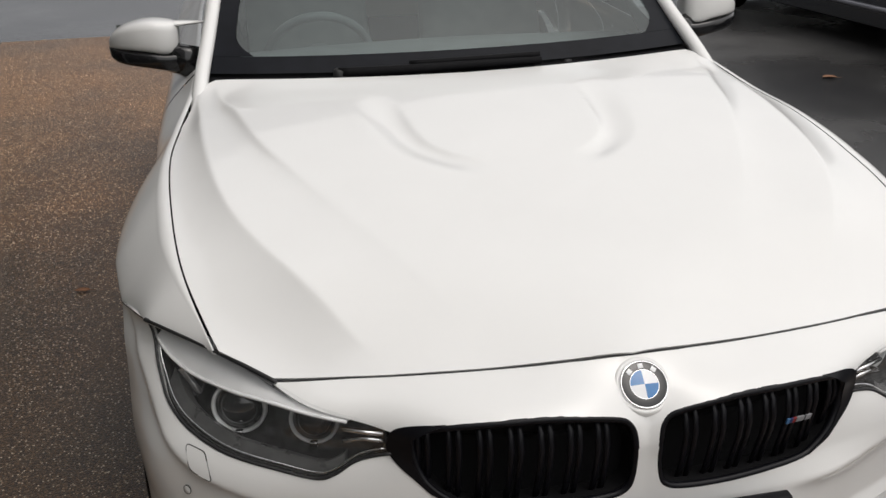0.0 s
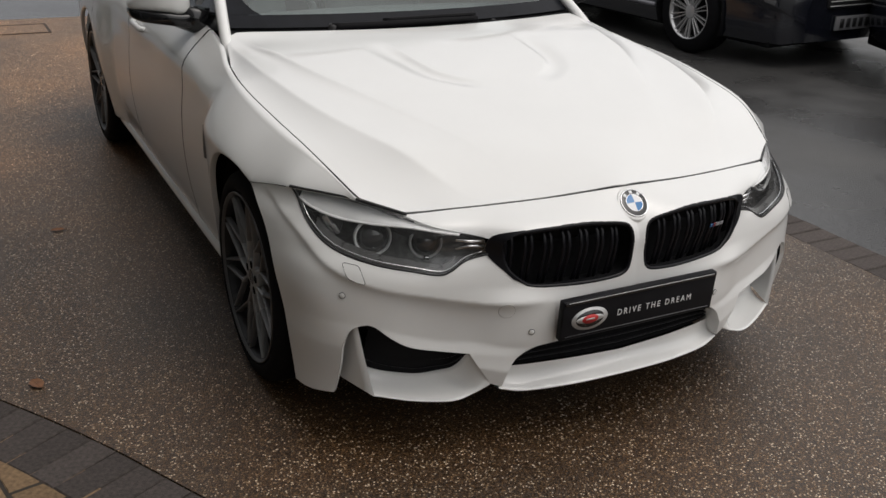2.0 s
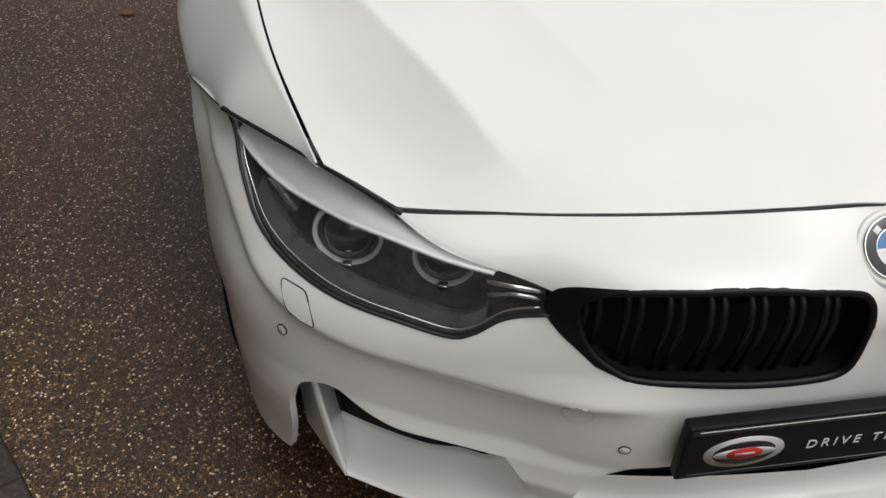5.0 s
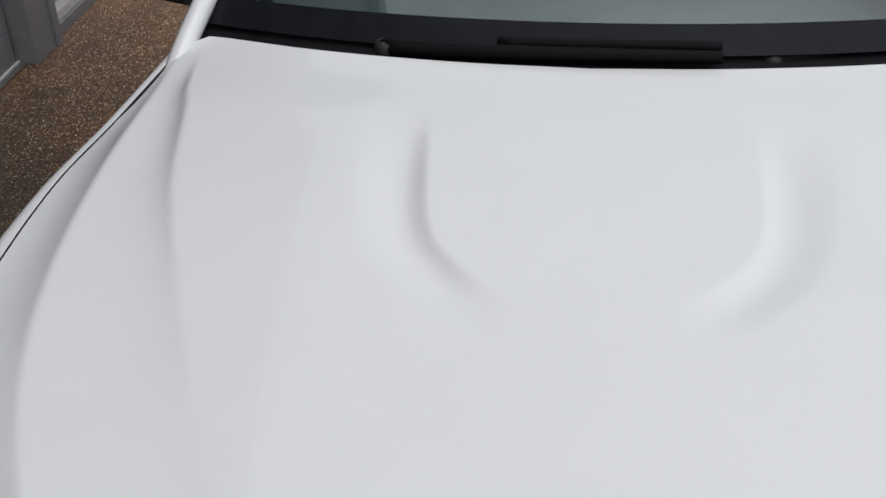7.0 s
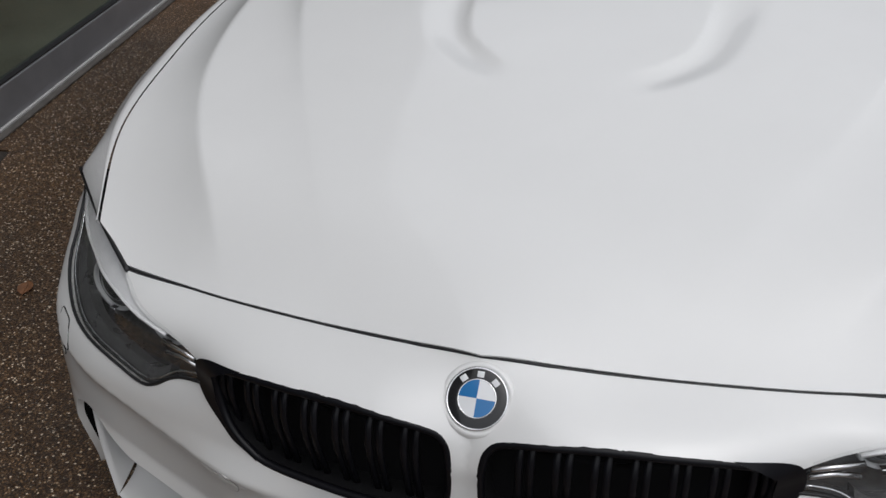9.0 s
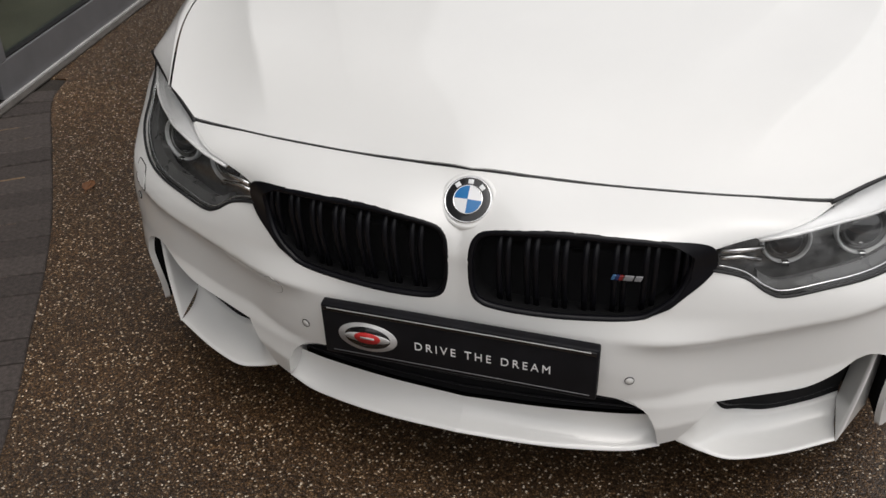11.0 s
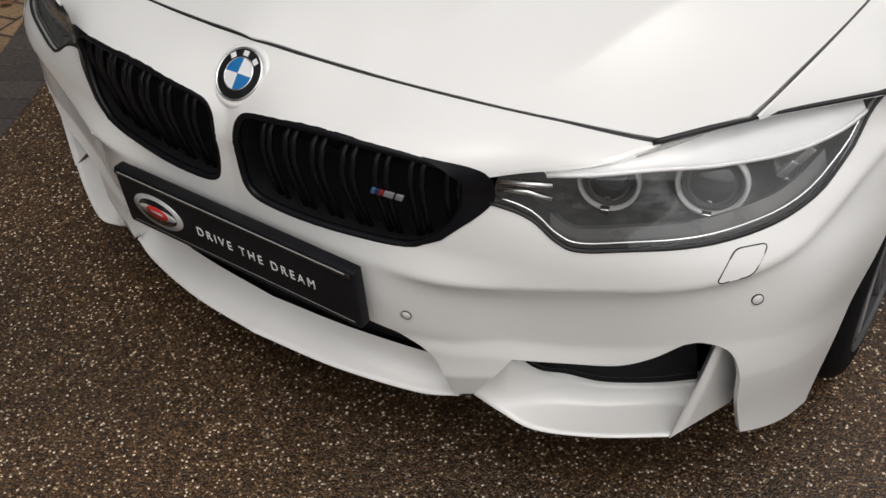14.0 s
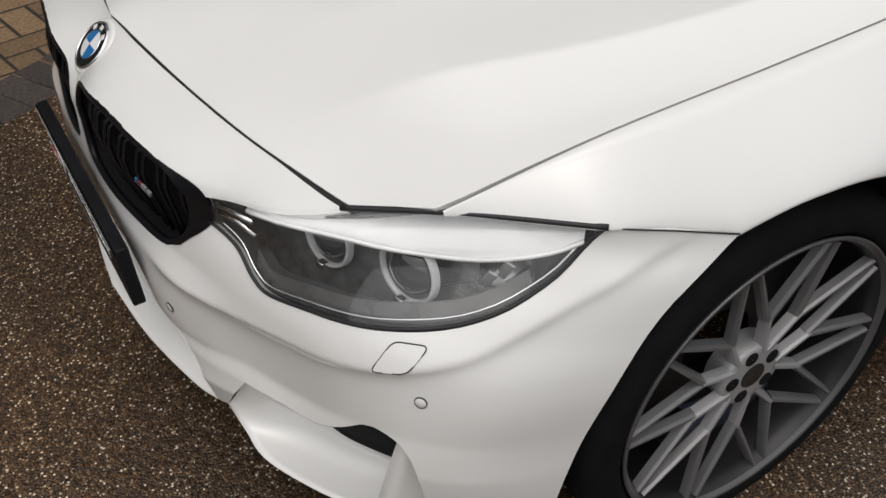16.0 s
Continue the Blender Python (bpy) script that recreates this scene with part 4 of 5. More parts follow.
# show plate
PL = pose(0.004, 0.018, 0.416, 94, 0, 0)


def on_plate(bm):
    bmesh.ops.transform(bm, matrix=PL, verts=bm.verts)
    return bm


plate = part("show_plate", on_plate(box(-0.262, 0.262, -0.060, 0.060, -0.016, 0.006, 0.004)), PLATE, car, "black show plate lettered in white with a silver oval")
part("plate_top_rail", on_plate(box(-0.258, 0.258, 0.0475, 0.058, 0.006, 0.0095, 0.002)), BLACK_GLOSS, plate)
# silver strip painting the light line reflected along the rail's top
part("plate_rail_glint", on_plate(box(-0.248, 0.248, 0.0555, 0.0575, 0.0095, 0.0105, 0.0005)), SILVER, plate)
part("plate_line", on_plate(box(-0.245, 0.25, -0.0505, -0.0492, 0.006, 0.0068)), DARKPLATE, plate, "thin grey line")


def oval(rx, ry, cx, cy, z0, z1, n=40):
    b = bmesh.new()
    a = [b.verts.new((cx + rx * math.cos(2 * math.pi * k / n), cy + ry * math.sin(2 * math.pi * k / n), z1)) for k in range(n)]
    c = [b.verts.new((cx + rx * 1.01 * math.cos(2 * math.pi * k / n), cy + ry * 1.01 * math.sin(2 * math.pi * k / n), z0)) for k in range(n)]
    b.faces.new(a)
    for k in range(n):
        b.faces.new((c[k], c[(k + 1) % n], a[(k + 1) % n], a[k]))
    return b


part("plate_oval", on_plate(oval(0.058, 0.034, -0.172, -0.004, 0.006, 0.008)), SILVER, plate, "silver oval with black and red shapes")
part("oval_field", on_plate(oval(0.045, 0.026, -0.172, -0.004, 0.008, 0.009)), BLACK_GLOSS, plate)
part("oval_band", on_plate(oval(0.045, 0.0115, -0.172, -0.004, 0.009, 0.0098)), SILVER, plate)
part("oval_mark", on_plate(oval(0.026, 0.0135, -0.172, -0.004, 0.0098, 0.0106)), RED, plate, "plain red shape")
part("oval_mark", on_plate(box(-0.186, -0.158, -0.0065, -0.0015, 0.0106, 0.0112)), SILVER, plate)


def lettering(text, size, m, material, parent, spacing=1.0):
    cu = bpy.data.curves.new("lettering", 'FONT')
    cu.body, cu.size, cu.extrude, cu.align_x, cu.align_y, cu.space_character = text, size, 0.0004, 'CENTER', 'CENTER', spacing
    tmp = new("lettering_source", cu)
    me = bpy.data.meshes.new_from_object(tmp.evaluated_get(bpy.context.evaluated_depsgraph_get()))
    bpy.data.objects.remove(tmp)
    bpy.data.curves.remove(cu)
    me.transform(m)
    me.materials.clear()
    me.materials.append(material)
    ob = new("lettering", me)
    ob.parent = parent
    return tagged(ob, "white capital lettering")


lettering("DRIVE THE DREAM", 0.0255, PL @ pose(0.049, -0.006, 0.0068) @ Matrix.Diagonal((0.88, 1.06, 1, 1)), WHITE, plate, 1.45)

# sensors, covers and washers
for s in (1, -1):
    for p in ((0.791, 0.256, 0.489), (0.320, 0.059, 0.377)):
        c = fascia(*on(p))
        n = (fascia(on(p)[0] + 1e-3, p[2]) - c).cross(fascia(on(p)[0], p[2] + 1e-3) - c).normalized()
        c += n * 0.0012
        m = Vector((s, 1, 1))
        sensor = part("parking_sensor", lathe([(0.0, 0.0010), (0.0074, 0.0009), (0.0079, 0.0003)], 24, facing(c * m, n * m)), PAINT, car, "small round white parking sensor")
        part("sensor_ring", lathe([(0.0078, 0.0002), (0.0081, 0.0010), (0.0088, 0.0009), (0.0091, -0.001)], 24, facing(c * m, n * m)), SEAL, sensor)
    corners = [on(p) for p in ((0.744, 0.245, 0.573), (0.780, 0.277, 0.576), (0.777, 0.245, 0.540), (0.733, 0.218, 0.528))]
    rounded = []
    for k in range(4):
        a, b, c = np.array(corners[k - 1]), np.array(corners[k]), np.array(corners[(k + 1) % 4])
        p, q = b + 0.22 * (a - b), b + 0.22 * (c - b)
        rounded += [tuple((1 - t) ** 2 * p + 2 * t * (1 - t) * b + t * t * q) for t in np.linspace(0, 1, 6)]
    washer = part("washer_cover", panel(rounded, [], fascia, step=0.008, depth=0.004, sides=(s,), offset=0.0012), PAINT, car, "white headlight washer cover")
    ring = sweep_on(rounded, 0.0006, 0.0012, sides=4)
    part("cover_gap", mirror_x(ring) if s < 0 else ring, SEAL, washer)
tow = [(on((0.388, 0.084, 0.45))[0] + 0.0225 * math.cos(a), 0.446 + 0.0225 * math.sin(a)) for a in np.linspace(0, 2 * math.pi, 33)[:-1]]
cover = part("tow_cover", panel(tow, [], fascia, step=0.008, depth=0.003, sides=(-1,), offset=0.001), PAINT, car, "round white towing-eye cover")
part("cover_gap", mirror_x(sweep_on(tow, 0.0004, 0.0007, sides=4)), mat("pale_gap", (0.25, 0.24, 0.23), 0.6), cover)

# headlights
lamp_loop = low + top[1:-1]
for s in (1, -1):
    M = Vector((s, 1, 1))

    def side(bm, s=s):
        return mirror_x(bm) if s < 0 else bm
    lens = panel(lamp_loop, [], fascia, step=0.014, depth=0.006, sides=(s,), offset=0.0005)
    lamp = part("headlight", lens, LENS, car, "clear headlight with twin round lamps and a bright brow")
    lamp.visible_shadow = False
    part("lamp_seal", side(sweep_on(low, 0.0, 0.0029, closed=False, sides=6)), SEAL, lamp, "black rubber seal")
    part("lamp_housing", panel(grow(lamp_loop, -0.003), [], fascia, step=0.016, depth=-0.082, sides=(s,), offset=-0.088), LAMP_BACK, lamp, "dark mottled lamp housing")
    brow = [on(p) for p in spl([(0.470, 0.14, 0.657), (0.513, 0.165, 0.665), (0.611, 0.240, 0.689), (0.720, 0.343, 0.712), (0.836, 0.472, 0.7195)], 20)]
    brow += [on(p) for p in spl([(0.823, 0.470, 0.700), (0.798, 0.435, 0.684), (0.752, 0.357, 0.668), (0.697, 0.293, 0.667), (0.639, 0.236, 0.671), (0.580, 0.20, 0.668), (0.501, 0.155, 0.655)], 20)]
    def sunk(loop, d):
        return [fascia(a, b) + Vector((-d * math.sin(a), d * math.cos(a), 0)) for a, b in loop]
    hi, lo = sunk(brow[:20], 0.042), sunk(brow[20:][::-1], 0.004)
    part("lamp_brow", side(loft([[p + Vector((0, 0, -0.004)) for p in hi], [0.5 * p + 0.5 * q + Vector((0, 0, 0.003)) for p, q in zip(hi, lo)], lo, [p + Vector((0, 0.004, -0.006)) for p in lo]])), BROW, lamp, "silver brow strip, its bright sky reflection painted white")
    part("brow_edge", side(sweep_on(brow[20:], -0.003, 0.0036, closed=False)), BROW, lamp)
    part("bonnet_seal", side(tube([Vector(p) + Vector((0.0, 0.004, 0.003)) for p in spl(HL_TOP[:3], 24)], 0.0042, sides=6)), SEAL, lamp, "black rubber strip under the bonnet edge")
    part("lamp_trim", side(sweep_on([(a, b + 0.009) for a, b in low[1:-2]], -0.005, 0.0020, closed=False)), CHROME, lamp, "thin bright trim along the lower edge")
    shelf = [(a, b + 0.006) for a, b in low[8:34]] + [(a, b + 0.026) for a, b in low[33:7:-1]]
    part("lamp_shelf", panel(shelf, [], fascia, step=0.012, depth=0.02, sides=(s,), offset=-0.014), LAMP_GREY, lamp, "grey lower bezel")
    for dz in (0.0, 0.014):
        tip = [Vector((p.x, p.y + 0.006, p.z)) for p in (fascia(on((x, y, z))[0], z) for x, y, z in ((0.436, 0.14, 0.622 + dz), (0.468, 0.16, 0.621 + dz), (0.500, 0.17, 0.614 + 1.8 * dz)))]
        part("lamp_inner_bar", side(tube(tip, 0.0045, sides=6)), CHROME, lamp)
    for c, r in (((0.683, 0.300, 0.621), 0.047), ((0.553, 0.246, 0.607), 0.042)):
        d = Vector((0.28 * s, -1, 0.12))
        m = facing(Vector(c) * M, d)
        part("lamp_ring", lathe([(r * 1.10, -0.008), (r * 1.08, 0.000), (r * 1.03, 0.004), (r * 0.96, 0.002), (r * 0.92, -0.006)], 40, m), HALO, lamp, "pale ring round the lamp")
        part("lamp_bowl", lathe([(r * 0.92, -0.003), (r * 0.86, -0.014), (r * 0.84, -0.012)], 40, m), LAMP_GREY, lamp)
        part("lamp_eye", lathe([(r * 0.86, -0.014), (r * 0.80, -0.004), (r * 0.55, 0.007), (r * 0.25, 0.012), (0.0005, 0.013)], 40, m), LAMP_DARK, lamp, "dark glass projector lens")
        b = box(-0.007, 0.007, -0.005, 0.005, -0.004, 0.008, 0.002)
        bmesh.ops.transform(b, matrix=m @ pose(0, -r * 0.97, 0.006), verts=b.verts)
        part("lamp_block", b, CHROME, lamp, "small bright light block")
    for (x, y, z), w, m_ in (((0.775, 0.390, 0.652), 0.008, SATIN), ((0.760, 0.375, 0.632), 0.007, SATIN)):
        b = box(-w, w, -0.004, 0.004, -0.016, 0.016, 0.002)
        bmesh.ops.transform(b, matrix=Matrix.Translation((x * s, y, z)) @ pose(0, 0, 0, 10, 30 * s, 45 * s), verts=b.verts)
        part("lamp_facet", b, m_, lamp)
    m = facing(Vector((0.765, 0.400, 0.640)) * M, (0.8 * s, -0.8, 0.3))
    part("side_reflector", lathe([(0.036, 0.0), (0.030, -0.010), (0.012, -0.016), (0.0005, -0.017)], 28, m), SATIN, lamp)

# wings, doors and rear quarters
WHEEL_Y, WHEEL_Z, ARCH_R, REAR_Y = 0.802, 0.335, 0.370, 3.614
LIP_A = spl([(0.649, 0.907), (0.72, 0.921), (0.80, 0.930), (0.90, 0.934), (1.0, 0.932), (1.08, 0.926), (1.15, 0.914), (1.21, 0.898), (1.28, 0.884), (1.40, 0.878)], 90)
DOOR_A = spl([(0.20, 0.838), (0.27, 0.846), (0.35, 0.862), (0.45, 0.876), (0.55, 0.882), (0.65, 0.879), (0.75, 0.869), (0.80, 0.867), (0.825, 0.864), (0.86, 0.846), (0.90, 0.815), (0.95, 0.765)], 140)


def side_bottom(y):
    if y < 0.649:
        return np.array((np.interp(y, (0.333, 0.345, 0.483, 0.564, 0.649), (0.719, 0.724, 0.846, 0.869, 0.905)), np.interp(y, (0.333, 0.345, 0.483, 0.564, 0.649), (0.7195, 0.7195, 0.7230, 0.7130, 0.6955))))
    for c in (WHEEL_Y, REAR_Y):
        if abs(y - c) < ARCH_R:
            return np.array((0.0, WHEEL_Z + 0.392 * math.sqrt(1 - ((y - c) / ARCH_R) ** 2)))
    return np.array((0.0, 0.235 if y < 4.1 else 0.30))


def shoulder(y):
    if y < 1.62:
        return np.array((np.interp(y, SHUT_A[:, 0], SHUT_A[:, 1]) + 0.001, np.interp(y, SHUT_A[:, 0], SHUT_A[:, 2])))
    return np.array((np.interp(y, (1.62, 2.6, 3.4, 4.2, 4.6), (0.748, 0.750, 0.740, 0.70, 0.62)), np.interp(y, (1.62, 2.6, 3.4, 4.2, 4.6), (0.945, 0.972, 0.985, 0.985, 0.95))))


def side_row(y):
    """From the shut line over a narrow flat and a crease, then down the flared wing or the hollow door to the lower edge."""
    S, L = shoulder(y), side_bottom(y)
    xl = L[0] if y < 0.649 else np.interp(y, LIP_A[:, 0], LIP_A[:, 1])
    zl = L[1] if y < 0.649 else np.interp(y, (0.649, 0.78), (0.697, 0.726))
    flat = max(0.003, min(0.030 * smooth01((y - 0.30) / 0.4) * (1 - 0.4 * smooth01((y - 0.8) / 0.4)), 0.45 * (xl - S[0])))
    C = S + (flat, -min(0.35 * flat, 0.3 * max(0.0, S[1] - zl)))
    doors, tail = smooth01((y - 1.13) / 0.15), 0.045 * smooth01((y - 3.00) / 0.36) * smooth01((4.25 - y) / 0.55) - 0.05 * smooth01((y - 3.85) / 0.7)
    row = [(S[0], y, S[1]), (S[0] + 0.4 * flat, y, S[1] - 0.02 * flat), (0.45 * S[0] + 0.55 * C[0] + 0.25 * flat, y, 0.6 * S[1] + 0.4 * C[1])]
    for z in np.linspace(C[1], L[1], 30):
        wing_x = xl - (xl - C[0]) * max(0.0, (z - zl) / max(C[1] - zl, 1e-4)) ** 1.35 if z > zl else xl - 0.05 * (zl - z)
        door_x = np.interp(z, DOOR_A[:, 0], DOOR_A[:, 1])
        door_x += (C[0] - np.interp(C[1], DOOR_A[:, 0], DOOR_A[:, 1])) * smooth01(1 - (C[1] - z) / 0.12)
        row.append(((1 - doors) * wing_x + doors * door_x + tail * smooth01((0.93 - z) / 0.20), y, z))
    e = row[-1]
    row += [(e[0] - 0.002, y, e[2] - 0.003), (e[0] - 0.02, y, e[2] - 0.002)] if y > 0.649 else [(e[0] - 0.0006, y, e[2] - 0.0008), (e[0] - 0.012, y, e[2] - 0.004)]
    return row


def side_rows(y0, y1, n):
    ys = list(np.linspace(y0, y1, n))
    for c in (WHEEL_Y, REAR_Y):
        for d in (ARCH_R - 1e-3, ARCH_R + 1e-3, ARCH_R - 0.004, ARCH_R - 0.012, ARCH_R - 0.03):
            ys += [y for y in (c - d, c + d) if y0 < y < y1 and y > 0.649]
    return [side_row(y) for y in sorted(ys)]


for s in (1, -1):
    wing = part("front_wing", loft(side_rows(0.333, 1.615, 74), sides=(s,)), PAINT, car, "white flared front wing")
    gap = tube([p + Vector((0.0012, 0, 0.0016)) for p in (fascia(*on(q)) for q in spl(SEAM, 14))], 0.0013, sides=5)
    part("panel_gap", mirror_x(gap) if s < 0 else gap, SEAL, wing)
    vent = loft([[(x + dx, y, z) for y, dx in ((1.245, -0.004), (1.262, 0.001), (1.276, -0.003))] for z, x in ((0.585, 0.8905), (0.62, 0.8915), (0.66, 0.8905), (0.70, 0.887))])
    part("side_vent", mirror_x(vent) if s < 0 else vent, GILL, wing, "dark slit of the side vent behind the arch")
    for name, y0, y1, n in (("front_door", 1.625, 2.640, 24), ("rear_door", 2.648, 3.40, 30)):
        door = part(name, loft(side_rows(y0, y1, n), sides=(s,)), PAINT, car, "white closed door")
        hy = y1 - 0.22
        if name == "front_door":
            part("door_handle", tube([(s * 0.858, hy - 0.11, 0.83), (s * 0.877, hy - 0.09, 0.832), (s * 0.879, hy + 0.07, 0.836), (s * 0.862, hy + 0.10, 0.838)], 0.012, sides=8), PAINT, door, "white door handle")
    part("rear_quarter", loft(side_rows(3.408, 4.58, 46), sides=(s,)), PAINT, car, "white rear quarter panel")
    skirt = [[(0.842 + dx, y, 0.236 + dz) for dx, dz in ((0.0, 0.004), (0.010, -0.006), (0.014, -0.022), (0.002, -0.044), (-0.05, -0.058))] for y in np.linspace(1.20, 3.22, 20)]
    part("side_skirt", loft(skirt, sides=(s,)), PAINT, car, "white sill skirt")
    for c in (WHEEL_Y, REAR_Y):
        liner = [[(x, c + (ARCH_R + 0.004) * math.cos(a), WHEEL_Z + 0.396 * math.sin(a)) for a in np.linspace(math.radians(-20), math.radians(200), 40)] for x in (0.866, 0.60)]
        liner.append([(0.60, c, WHEEL_Z)] * 40)
        part("arch_liner", loft(liner, sides=(s,)), VOID, car, "black wheel-arch liner")

# shell inside, roof, glass
core = bmesh.new()
box(-0.50, 0.50, 0.40, 1.30, 0.20, 0.62, 0.02, bm=core)
box(-0.74, 0.74, 1.18, 4.35, 0.17, 0.62, 0.02, bm=core)
box(-0.70, 0.70, 1.16, 1.55, 0.55, 0.84, 0.02, bm=core)
part("chassis", core, VOID, car, "dark chassis inside the body")
seal_rows = [[(np.interp(y, SHUT_Y, SHUT_X) - 0.030, y, np.interp(y, SHUT_Y, SHUT_Z) - 0.014), (np.interp(y, SHUT_Y, SHUT_X) + 0.004, y, np.interp(y, SHUT_Y, SHUT_Z) - 0.012), (np.interp(y, SHUT_Y, SHUT_X) + 0.012, y, np.interp(y, SHUT_Y, SHUT_Z) - 0.030)] for y in np.linspace(0.43, 1.28, 14)]
front_rows = [[(x, y + 0.03, z - 0.016) for x, y, z in spl(FRONT_EDGE, 12)], [(x, y + 0.003, z - 0.009) for x, y, z in spl(FRONT_EDGE, 12)], [(x, y + 0.002, z - 0.030) for x, y, z in spl(FRONT_EDGE, 12)]]
gap = loft(seal_rows, sides=(1, -1))
loft(front_rows, gap, sides=(1, -1))
edge = []
for x, y, z in spl(FRONT_EDGE, 30):
    a, b = bonnet_surface(x, y + 0.0025), fascia(*on((x, y, z - 0.0028)))
    edge.append((a + b) / 2 + Vector((0, 0.001, -0.0035)))
# black tube fills the front gap, standing in for its shade
part("bonnet_gap_fill", tube([(-p.x, p.y, p.z) for p in edge[:0:-1]] + [tuple(p) for p in edge], 0.0034, sides=6), SEAL, car, "black strip put in for the dark of the bonnet's front gap")
part("shut_channel", gap, VOID, car, "dark channel under the shut lines")


def screen_y(x, u):
    return (1.405 + 0.215 * x * x + 0.035 * abs(x) ** 4) * (1 - u) + (2.20 + 0.10 * x * x) * u


def screen(x, u):
    w = 1.0 - 0.20 * u
    return Vector((x * w, screen_y(x, u), 0.953 + 0.425 * u + 0.035 * math.sin(math.pi * u) - 0.028 * x * x * u))


COWL = [[(x, np.interp(abs(x), (0, 0.247, 0.482, 0.696, 0.75), (1.374, 1.387, 1.424, 1.491, 1.515)) + dy, 0.950 + dz) for x in np.linspace(-0.735, 0.735, 41)] for dy, dz in ((-0.012, -0.030), (0.004, -0.004), (0.045, 0.004), (0.095, 0.022))]
part("cowl_panel", loft(COWL), WIPER, car, "black scuttle panel below the windscreen")
pane = part("windscreen", loft([[screen(x, u) for x in np.linspace(-0.715, 0.715, 41)] for u in np.linspace(0.02, 1, 24)]), SCREEN, car, "green-tinted windscreen")
pane.visible_shadow = False
frit = bmesh.new()
loft([[screen(x, u) + Vector((0, -0.002, 0.002)) for x in np.linspace(-0.718, 0.718, 41)] for u in (0.015, 0.05, 0.085)], frit)
for s in (1, -1):
    loft([[screen(s * x, u) + Vector((0, -0.002, 0.002)) for x in (0.655 - 0.06 * max(0.0, 1 - (u - 0.085) / 0.11) ** 2.2, 0.69, 0.718)] for u in np.linspace(0.086, 1, 40)], frit)
part("screen_border", frit, FRIT, pane, "black printed border of the windscreen")
ROOF_Y, ROOF_Z = (2.17, 2.45, 2.85, 3.25, 3.65), (1.385, 1.418, 1.424, 1.405, 1.345)
roof = [[(x, y + 0.10 * x * x * (1 if k == 0 else 0.3), np.interp(y, ROOF_Y, ROOF_Z) - 0.10 * (abs(x) / 0.6) ** 3 * 0.55) for x in np.linspace(-0.60, 0.60, 25)] for k, y in enumerate(np.linspace(2.17, 3.65, 20))]
part("roof", loft(roof), BLACK_GLOSS, car, "dark roof panel")
part("rear_window", loft([[(x * (1 + 0.1 * u), 3.65 + 0.55 * u - 0.1 * x * x, 1.34 - 0.33 * u - 0.05 * x * x) for x in np.linspace(-0.60, 0.60, 15)] for u in np.linspace(0, 1, 10)]), SCREEN, car, "tinted rear window")
for s in (1, -1):
    part("roof_pillar", tube([(s * p[0], p[1], p[2]) for p in spl([(0.752, 1.37, 0.870), (0.738, 1.48, 0.945), (0.705, 1.66, 1.055), (0.655, 1.93, 1.23), (0.600, 2.22, 1.365), (0.595, 2.6, 1.385), (0.60, 3.2, 1.37), (0.64, 3.75, 1.25), (0.69, 4.2, 1.00)], 40)], 0.021, sides=10), PAINT, car, "white roof pillar")
    glass = [[(s * (0.745 - 0.15 * u), y - (0 if y > 2.0 else 0) + 0.0, np.interp(y, (1.70, 2.6, 3.75), (0.95, 0.975, 0.985)) + u * (np.interp(y, (1.62, 2.15, 2.7, 3.3, 3.85), (0.99, 1.30, 1.385, 1.36, 1.20)) - np.interp(y, (1.62, 2.6, 3.75), (0.945, 0.972, 0.985)))) for u in np.linspace(0, 1, 8)] for y in np.linspace(1.62, 3.85, 24)]
    part("side_window", loft(glass), mat("dark_side_glass", (0.012, 0.014, 0.014), 0.05, coat=0.5), car, "dark side window glass")
boot = [[(x, y, np.interp(y, (4.15, 4.4, 4.62), (1.02, 1.01, 0.96)) - 0.05 * x * x) for x in np.linspace(-0.70, 0.70, 13)] for y in np.linspace(4.12, 4.62, 6)]
boot.append([(x, 4.64, 0.75) for x in np.linspace(-0.72, 0.72, 13)])
boot.append([(x, 4.68 - 0.1 * x * x, 0.45) for x in np.linspace(-0.80, 0.80, 13)])
boot.append([(x, 4.60 - 0.1 * x * x, 0.22) for x in np.linspace(-0.80, 0.80, 13)])
part("boot_and_rear_bumper", loft(boot), PAINT, car, "white boot lid and rear bumper")

# wipers
for pts, base in (([(0.36, 1.430, 0.962), (0.16, 1.405, 0.966), (-0.05, 1.398, 0.969), (-0.215, 1.400, 0.970)], (0.36, 1.44)), ([(-0.306, 1.445, 0.948), (-0.42, 1.475, 0.960), (-0.55, 1.530, 0.975), (-0.672, 1.595, 0.985)], (-0.29, 1.44))):
    pts = [(-x, y, z) for x, y, z in pts]
    wiper = part("wiper", tube(spl(pts, 20), [0.012 - 0.004 * k / 19 for k in range(20)], sides=6, flat=1.5), WIPER, car, "black windscreen wiper arm")
    part("wiper_blade", tube([(x, y + 0.016, z + 0.012) for x, y, z in spl(pts[1:], 14)], 0.0075, sides=6, flat=1.5), WIPER, wiper, "black rubber blade")
    part("blade_spoiler", tube([(x, y + 0.030, z + 0.015) for x, y, z in spl(pts[1:], 14)], 0.0036, sides=6), WIPER, wiper)
    part("wiper_spindle", lathe([(0.017, -0.01), (0.015, 0.010), (0.004, 0.014)], 16, facing(Vector(pts[0]), (0, -0.3, 1))), BLACK_MATT, wiper)

